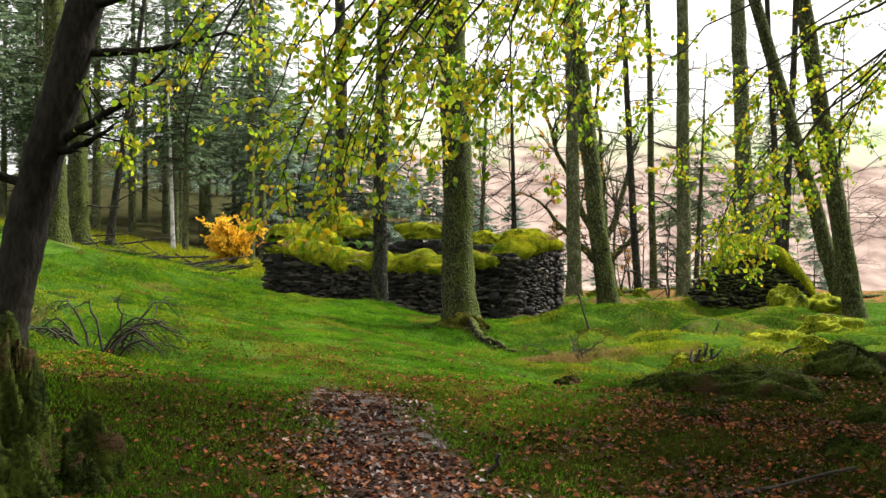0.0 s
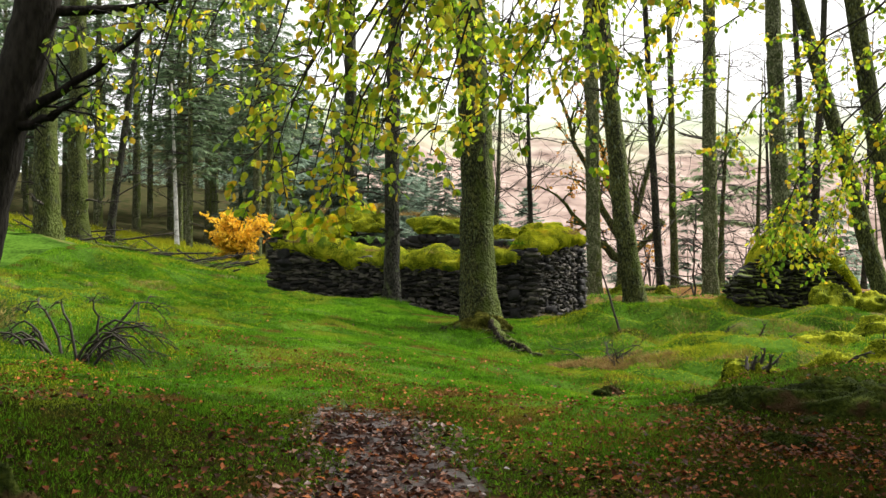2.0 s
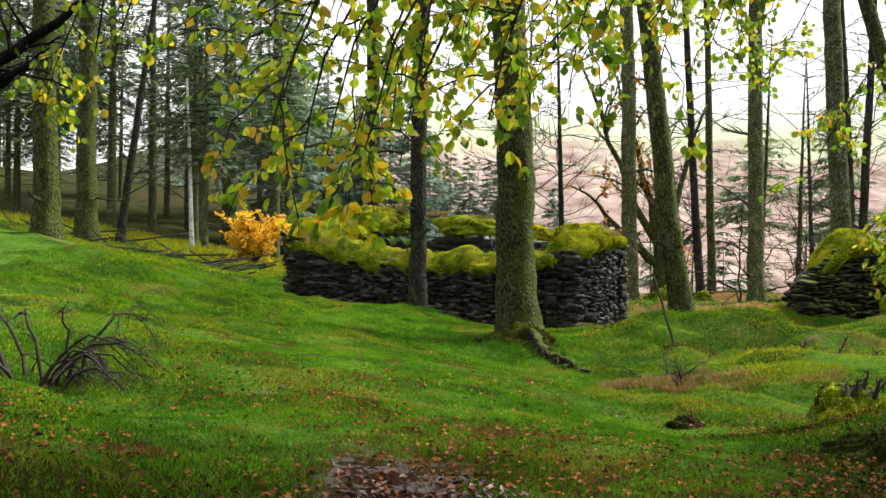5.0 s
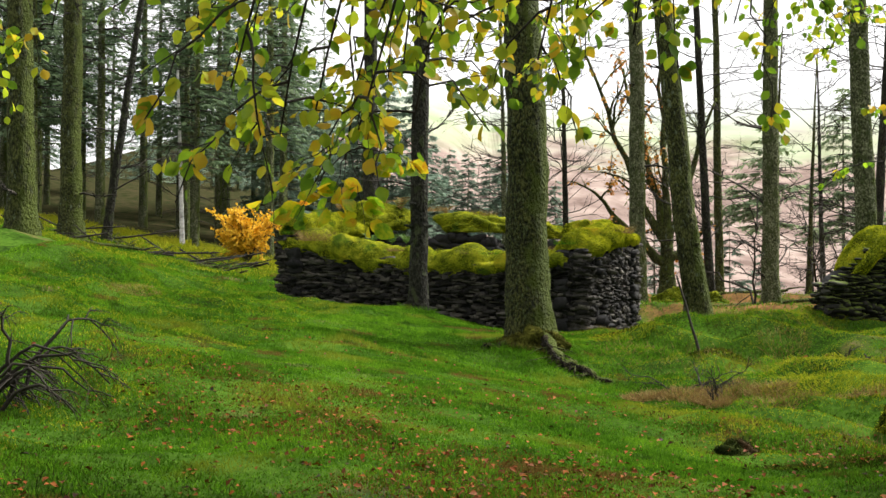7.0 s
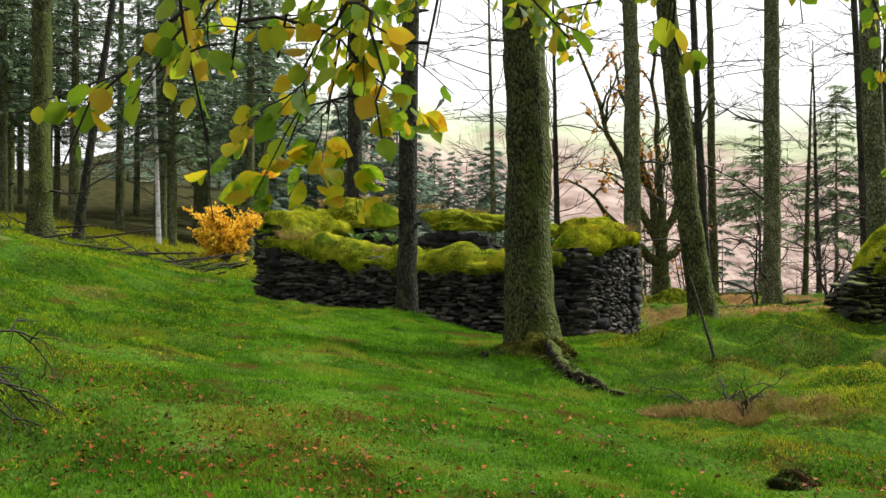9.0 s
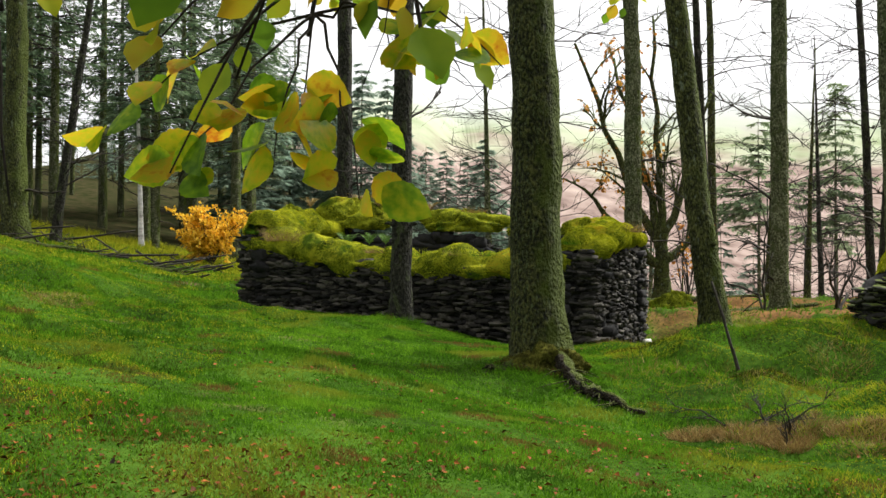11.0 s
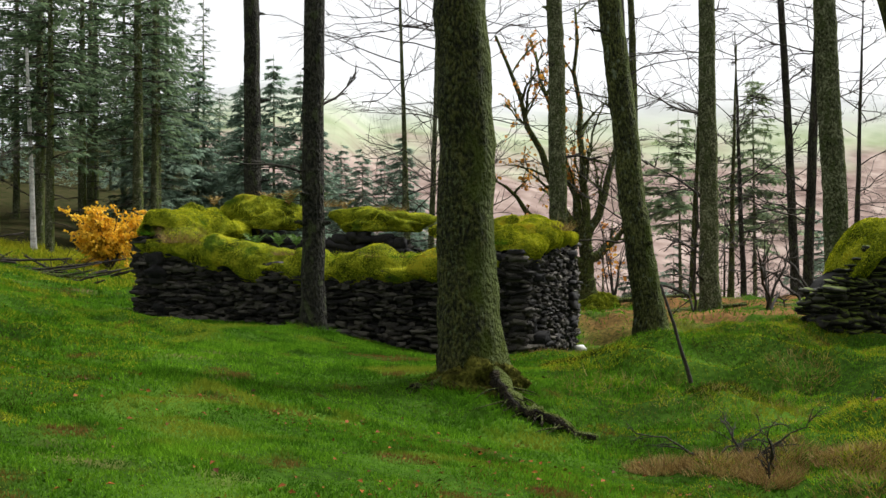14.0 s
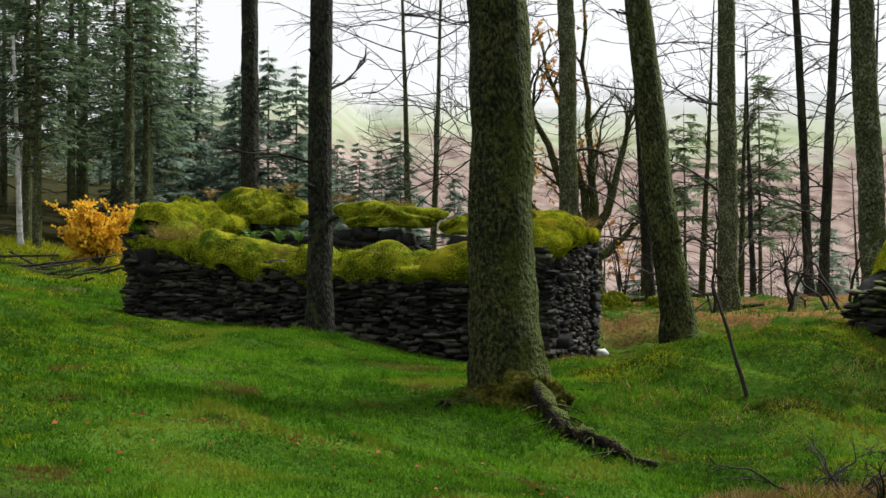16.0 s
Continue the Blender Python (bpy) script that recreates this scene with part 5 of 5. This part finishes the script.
def build_stick(spot, end, r, mat, label, name="stick", twigs=0):
    gz = float(G(*spot))
    s = Soup()
    e = np.array(end, float)
    q = curve((0, 0, -0.12), e, (0.02, 0, -0.02), 9, 0.008)
    s.tube(q, np.linspace(r, r * 0.5, 9), 7, 0.08)
    if twigs:
        spread_twigs(s, q, r * 0.6, 0, 0.0, np.linalg.norm(e) * 0.3, twigs)
    ob = new(name, s.mesh(name, mat))
    ob.location = (*spot, gz)
    return tagged(ob, label, "branch", "brash heap by the wood" if name == "fallen_branch" else "")


build_stick((3.33, 22.6), (-0.38, 0.1, 1.25), 0.03, TWIG, "dark dead stick standing upright in a hummock", twigs=2)


build_stick((1.25, 6.9), (1.7, 0.25, 0.16), 0.022, TWIG, "dark fallen branch lying on leaf litter", "dead_stick", 3)
build_stick((0.25, 7.2), (0.16, -0.2, 0.16), 0.03, TWIG, "short dark broken stick on leaf litter", "dead_stick")
ROOT = material("root_bark", [(0.008, 0.006, 0.004), (0.025, 0.019, 0.010), (0.065, 0.052, 0.027)], 9.0, 40.0, 1.0, moss=(MOSS, 0.3), relief=0.3)


def build_root(points, r0, r1):
    """A root that creeps over the turf, half sunk."""
    p = np.array(points, float)
    seg = np.linspace(0, len(p) - 1, 30)
    x, y = np.interp(seg, range(len(p)), p[:, 0]), np.interp(seg, range(len(p)), p[:, 1])
    rad = np.linspace(r0, r1, 30) * (1 + 0.14 * np.sin(seg * 9.0 + r0))
    q = np.c_[x, y, G(x, y) + rad * 0.9 + 0.03 * np.sin(seg * 4)]
    s = Soup()
    s.tube(q - q[0], rad, 8, 0.2)
    for _ in range(60):
        k = RNG.integers(2, 28)
        w = np.array((RNG.normal(0, 0.2), -0.12 + RNG.normal(0, 0.1), -0.1))
        s.tube(curve(q[k] - q[0], q[k] - q[0] + w, (0, 0, 0.03), 5, 0.01), np.linspace(0.014, 0.004, 5), 4)
    ob = new("tree_root", s.mesh("tree_root", ROOT))
    ob.location = q[0]
    tagged(ob, "gnarled dark root creeping down from the thick trunk", "root")


build_root([(0.62, 21.4), (0.8, 20.9), (1.1, 20.6), (1.5, 20.2)], 0.115, 0.035)
build_root([(0.2, 21.5), (-0.1, 21.3), (-0.35, 21.25)], 0.06, 0.025)
for x, y, ex, ey, ez, r, m in [(-13.8, 41.2, 2.6, 0.3, 0.1, 0.06, TWIG), (-12.2, 40.5, 2.2, -0.4, 0.05, 0.08, BARK_PALE), (-11.4, 41.4, 2.4, 0.2, 0.35, 0.05, TWIG), (-10.6, 40.8, 1.9, -0.2, 0.05, 0.09, BARK), (-12.9, 42.2, 3.4, -1.0, 0.5, 0.05, TWIG),
                               (-9.9, 41.8, 1.6, 0.5, 0.25, 0.06, TWIG), (-15.2, 39.5, 3.2, 0.6, 0.1, 0.10, BARK_MOSSY), (-13.0, 38.6, 3.8, 1.2, 0.05, 0.11, BARK_MOSSY), (-9.2, 42.5, 1.3, -0.4, 0.3, 0.07, TWIG), (-14.6, 43.0, 3.0, 0.5, 0.9, 0.05, TWIG),
                               (-11.0, 43.5, 2.5, 0.4, 0.6, 0.05, TWIG), (-16.5, 42.0, 3.5, -0.5, 0.7, 0.05, TWIG)]:
    build_stick((x, y), (ex, ey, ez + float(G(x + ex, y + ey) - G(x, y)) + 0.06), r, m, "fallen branch lying in a brash heap by the wood", "fallen_branch", 5)
BRASH = np.random.default_rng(33)
for k in range(34):
    x, y = BRASH.uniform(-16.5, -8.4), BRASH.uniform(37.5, 43.0)
    a, L = BRASH.normal(0, 0.5) + (3.1 if k % 2 else 0), BRASH.uniform(0.9, 2.6)
    ex, ey = math.cos(a) * L, math.sin(a) * L
    build_stick((x, y), (ex, ey, BRASH.uniform(0.05, 0.6) + float(G(x + ex, y + ey) - G(x, y))), BRASH.uniform(0.02, 0.06), (TWIG, BARK_MOSSY, TWIG, BARK_PALE, TWIG)[k % 5], "fallen branch lying in a brash heap by the wood", "fallen_branch", 6)
for x, y, ex, ey, ez, r in [(7.0, 40.9, 4.5, 0.6, 0.1, 0.14), (10.0, 39.6, 5.5, 0.8, 0.1, 0.13), (6.0, 44.5, 6.0, 1.0, 0.3, 0.12), (12.0, 41.5, 6.0, -0.6, 0.2, 0.15)]:
    build_stick((x, y), (ex, ey, ez + float(G(x + ex, y + ey) - G(x, y))), r, BARK_MOSSY, "mossy fallen log among leaf litter", "fallen_log", 3)


def ground_mound(name, x, y, size, seed, label, sink=0.1, mat=MOSSY, fronds=3000):
    return build_rubble_mound(name, (x, y, float(G(x, y)) - sink), size, seed, label, mat, fronds)


ground_mound("mossy_boulder", 6.9, 42.4, (1.1, 0.5, 0.75), 12, "moss-covered boulder behind the ruin")
ground_mound("mossy_boulder", 8.3, 42.0, (0.7, 0.5, 0.5), 14, "moss-covered boulder behind the ruin")
ground_mound("mossy_boulder", 12.4, 36.0, (0.9, 0.6, 0.65), 15, "moss-covered boulder near the broken wall end")
ground_mound("mossy_stone", 4.68, 20.1, (0.32, 0.3, 0.38), 16, "small moss-topped stone among hummocks")
build_twigs("stump_horns", (4.0, 15.45), "dark broken root stubs of an old stump", 5, 0.32, 0.035, (0, -0.2, 1), 0.0, 0.28, 0.5, 0)
ground_mound("mossy_stump", 3.95, 15.7, (0.45, 0.38, 0.46), 17, "dark mossy stump at the foot of the bank")
for x, y, a, c, k in [(3.5, 14.8, 0.4, 0.42, 61), (3.9, 14.5, 0.35, 0.36, 62)]:
    ground_mound("mossy_root", x, y, (a, a * 0.6, c), k, "mossy root plate of a fallen tree", 0.08)
ground_mound("mossy_log", 6.6, 19.8, (1.0, 0.35, 0.42), 18, "fallen log under thick green moss")
ground_mound("mossy_log", 7.9, 20.4, (0.8, 0.35, 0.4), 19, "fallen log under thick green moss")
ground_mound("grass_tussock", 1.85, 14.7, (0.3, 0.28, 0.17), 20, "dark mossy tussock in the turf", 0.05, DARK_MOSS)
# hummocks take the dark moss colour to carry the bank's shade
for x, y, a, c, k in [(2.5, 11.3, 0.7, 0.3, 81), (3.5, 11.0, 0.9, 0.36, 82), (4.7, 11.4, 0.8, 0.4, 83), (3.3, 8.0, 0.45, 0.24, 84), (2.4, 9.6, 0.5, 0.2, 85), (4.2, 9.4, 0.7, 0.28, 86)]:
    ground_mound("moss_hummock", x, y, (a, a * 0.6, c), k, "low hummock of moss among fallen leaves, darkened for the shaded bank", 0.1, DARK_MOSS, 5000)
ground_mound("mossy_rubble", 8.8, 25.6, (0.8, 0.6, 0.8), 22, "mossy rubble at the foot of the broken wall")
ground_mound("mossy_rubble", 9.9, 26.0, (0.8, 0.6, 0.5), 23, "mossy rubble at the foot of the broken wall")
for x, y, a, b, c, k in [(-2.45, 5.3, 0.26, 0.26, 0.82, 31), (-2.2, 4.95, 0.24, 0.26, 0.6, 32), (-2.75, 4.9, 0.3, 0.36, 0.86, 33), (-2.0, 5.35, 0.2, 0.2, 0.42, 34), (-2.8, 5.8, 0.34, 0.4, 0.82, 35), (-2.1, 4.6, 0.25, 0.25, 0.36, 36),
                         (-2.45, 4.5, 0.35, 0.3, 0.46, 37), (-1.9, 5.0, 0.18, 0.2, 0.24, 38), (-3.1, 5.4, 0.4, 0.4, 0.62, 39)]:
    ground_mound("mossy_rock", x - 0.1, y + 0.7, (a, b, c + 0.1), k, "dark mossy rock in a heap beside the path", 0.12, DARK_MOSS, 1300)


def build_fern(place, size, n, label, mat=FERN):
    t = thing("fern", place, label, "fern")
    for k in range(n):
        a = 6.28 * k / n + RNG.uniform(-0.3, 0.3)
        L = size * RNG.uniform(0.7, 1.1)
        q = curve((0, 0, 0), (math.cos(a) * L * 0.75, math.sin(a) * L * 0.75, L * 0.55), (0, 0, 0.2 * L), 10)
        s = Soup()
        s.tube(q, np.linspace(0.006, 0.002, 10), 4)
        d = unit(np.gradient(q, axis=0))
        for i in range(1, 10):
            side = unit(np.cross(d[i], (0, 0, 1)))
            for sg in (-1, 1):
                w = L * 0.28 * (1 - i / 10.5)
                s.add([q[i] - d[i] * 0.015, q[i] + d[i] * 0.02, q[i] + side * sg * w + d[i] * 0.03], [(0, 1, 2)])
        part("frond", s, mat, t)


for p, sz in [((-3.15, 32.2, 1.9), 0.55), ((-2.6, 31.9, 1.95), 0.45), ((-2.2, 31.5, 1.95), 0.4), ((-2.6, 33.9, 2.85), 0.6), ((-1.9, 33.6, 2.85), 0.6), ((-5.3, 31.7, 2.3), 0.4)]:
    build_fern(p, sz, 7, "green fern growing on the mossy wall")


for k, spot in enumerate([(21.8, 66.0), (16.1, 62.0)]):
    pine = spruce("pine_tree", (14.5, 11.3)[k], 5.0, 3.0, NEEDLE_PINE, "blue-green pine standing alone on the valley side", 40 + k, density=0.9, spray=1.4)
    pine.matrix_basis = pose(*spot, float(G(*spot)))


def scatter_fronds(spot, n, r, h, mat, name, label):
    """A tuft of long arching grass."""
    a, d = RNG.uniform(0, 6.28, n), r * np.sqrt(RNG.uniform(0, 1, n))
    x, y = spot[0] + np.cos(a) * d, spot[1] + np.sin(a) * d
    L = h * RNG.uniform(0.5, 1.2, n)
    way = np.c_[np.cos(a) * 0.7 + RNG.normal(0, 0.5, n), np.sin(a) * 0.7 + RNG.normal(0, 0.5, n), np.full(n, 0.8)]
    ax = axes(way) * np.stack([np.full(n, 0.008), L, L], -1)[:, None]
    z = G(x, y) if len(spot) < 3 else np.full(n, spot[2])
    s = Soup()
    s.copies(BLADE_V, BLADE_F, ax, np.c_[x, y, z])
    tagged(new(name, s.mesh(name, mat)), label, "grass", kind="stuff")


for x, y, r in [(2.2, 18.6, 0.36), (2.75, 18.6, 0.34), (1.75, 18.9, 0.28), (3.2, 18.2, 0.3), (2.5, 18.2, 0.25), (-6.3, 14.4, 0.6), (-7.0, 14.9, 0.6), (4.0, 17.2, 0.4)]:
    scatter_fronds((x, y), 900, r, 0.13, DRY_GRASS, "dry_tussock", "rusty brown dead grass tussock")
scatter_fronds((-4.5, 31.0, 2.0), 500, 0.35, 0.45, DRY_GRASS, "dry_tussock", "pale dry grass hanging from the mossy wall")
scatter_fronds((2.9, 30.0, 2.2), 500, 0.5, 0.3, DRY_GRASS, "dry_tussock", "pale dry grass on top of the wall")

ground_mound("mossy_skirt", 0.4, 21.55, (0.9, 0.62, 0.5), 44, "mossy earth heaped round the foot of the trunk", 0.1, MOSSY_EARTH, 9000)


for x, y, r in [(-1.7, 27.4, 0.45), (5.0, 29.6, 0.5), (9.3, 38.2, 0.6), (0.4, 21.2, 0.6)]:
    scatter_fronds((x, y), 700, r, 0.16, GRASS, "grass_tuft", "green grass tuft at the foot of a trunk")


def build_pale_stone(x, y, size):
    v, f = STONES[4]
    s = Soup()
    s.add(v * np.array(size), f)
    ob = new("pale_stone", s.mesh("pale_stone", BIRCH))
    ob.location = (x, y, float(G(x, y)) + size[2] * 0.3)
    tagged(ob, "pale quartz stone at the foot of the wall", "stone")


build_pale_stone(3.72, 30.95, (0.25, 0.2, 0.16))
build_pale_stone(2.45, 28.6, (0.3, 0.2, 0.12))

for p, sz in [((-2.5, 33.75, 2.95), 0.6), ((-3.0, 34.0, 3.0), 0.5), ((-4.3, 34.3, 2.95), 0.45), ((-1.2, 33.3, 2.8), 0.4)]:
    build_fern(p, sz, 8, "rusty brown bracken on the mossy back wall", DRY_GRASS)
for p in [(-3.4, 34.1, 3.05), (-1.6, 33.4, 2.9), (-0.2, 32.9, 2.75)]:
    scatter_fronds(p, 260, 0.35, 0.22, DRY_GRASS, "dry_tussock", "pale dry grass on the mossy back wall")
for x, y in [(0.55, 21.15), (0.1, 21.25), (0.85, 21.3)]:
    scatter_fronds((x, y), 500, 0.35, 0.13, GRASS, "grass_tuft", "green grass tuft at the foot of a trunk")

SPOTS = np.random.default_rng(12)
for k in range(44):
    x, y = SPOTS.uniform(1.9, 7.0), SPOTS.uniform(15.0, 28.0)
    if k % 3 == 0:
        scatter_fronds((x, y), 420, 0.42, 0.12, DRY_GRASS, "dry_tussock", "straw-coloured shaggy grass tussock")
    else:
        scatter_fronds((x, y), 1100, 0.65, 0.09, (MOSS_GRASS, GRASS)[k % 2], "grass_tuft", "shaggy green grass tuft among hummocks")
for k in range(14):
    x, y = SPOTS.uniform(-8.5, -4.0), SPOTS.uniform(10.0, 26.0)
    scatter_fronds((x, y), 700, 0.5, 0.1, (GRASS, GRASS, DRY_GRASS)[k % 3], "grass_tuft", "shaggy grass tuft on the bank")
for k in range(13):
    u = 0.04 + 0.075 * k
    z = float(np.interp(u, [0, 0.25, 0.5, 0.8, 1], [2.25, 1.85, 1.68, 1.66, 2.0]))
    scatter_fronds((C0[0] + (C1[0] - C0[0]) * u + 0.05, C0[1] + (C1[1] - C0[1]) * u + 0.12, z), 170, 0.3, 0.17, (GRASS, MOSS_FUZZ, DRY_GRASS)[k % 3], "grass_tuft", "grass tuft growing in the moss of the wall")
scatter_blades("hummock_moss", 40000, (-18, -7.2, 34.5, 43.5), 0.12, 0.03, MOSS_GRASS, "olive moss among the brash by the wood", lambda x, y: fade(ripple(x, y, 0.9, 1.0) + 0.5 * ripple(x, y, 3.0, 2.0), -0.4, 0.4), 0.7)
scatter_blades("undergrowth", 22000, (-22, -7.0, 42.5, 54), 0.32, 0.03, MOSS_GRASS, "olive moss and dead grass under the spruces", None, 0.6)

for x, y, a, c, k in [(4.3, 20.0, 0.45, 0.24, 71), (5.1, 20.3, 0.5, 0.26, 72), (5.7, 19.7, 0.6, 0.3, 73), (6.1, 16.2, 0.6, 0.4, 74), (5.0, 15.6, 0.5, 0.34, 75)]:
    ground_mound("mossy_root", x, y, (a, a * 0.55, c), k, "mossy root plate of a fallen tree", 0.08)
    build_twigs("broken_root", (x + 0.1, y - 0.1), "dark broken root stub in moss", 2, 0.4, 0.025, (0.5, 0, 0.8), 0.1, 0.12, 0.5, 0)

for x, y, r in [(2.7, 23.9, 0.75), (4.5, 23.3, 0.9), (3.3, 21.4, 0.5), (2.2, 24.3, 0.5), (3.2, 13.0, 0.9), (4.2, 12.2, 0.9), (2.4, 13.6, 0.6), (5.0, 14.0, 0.9)]:
    scatter_fronds((x, y), 1500, r, 0.08, RUSH, "grass_tuft", "dark green shaggy hummock of grass and moss")
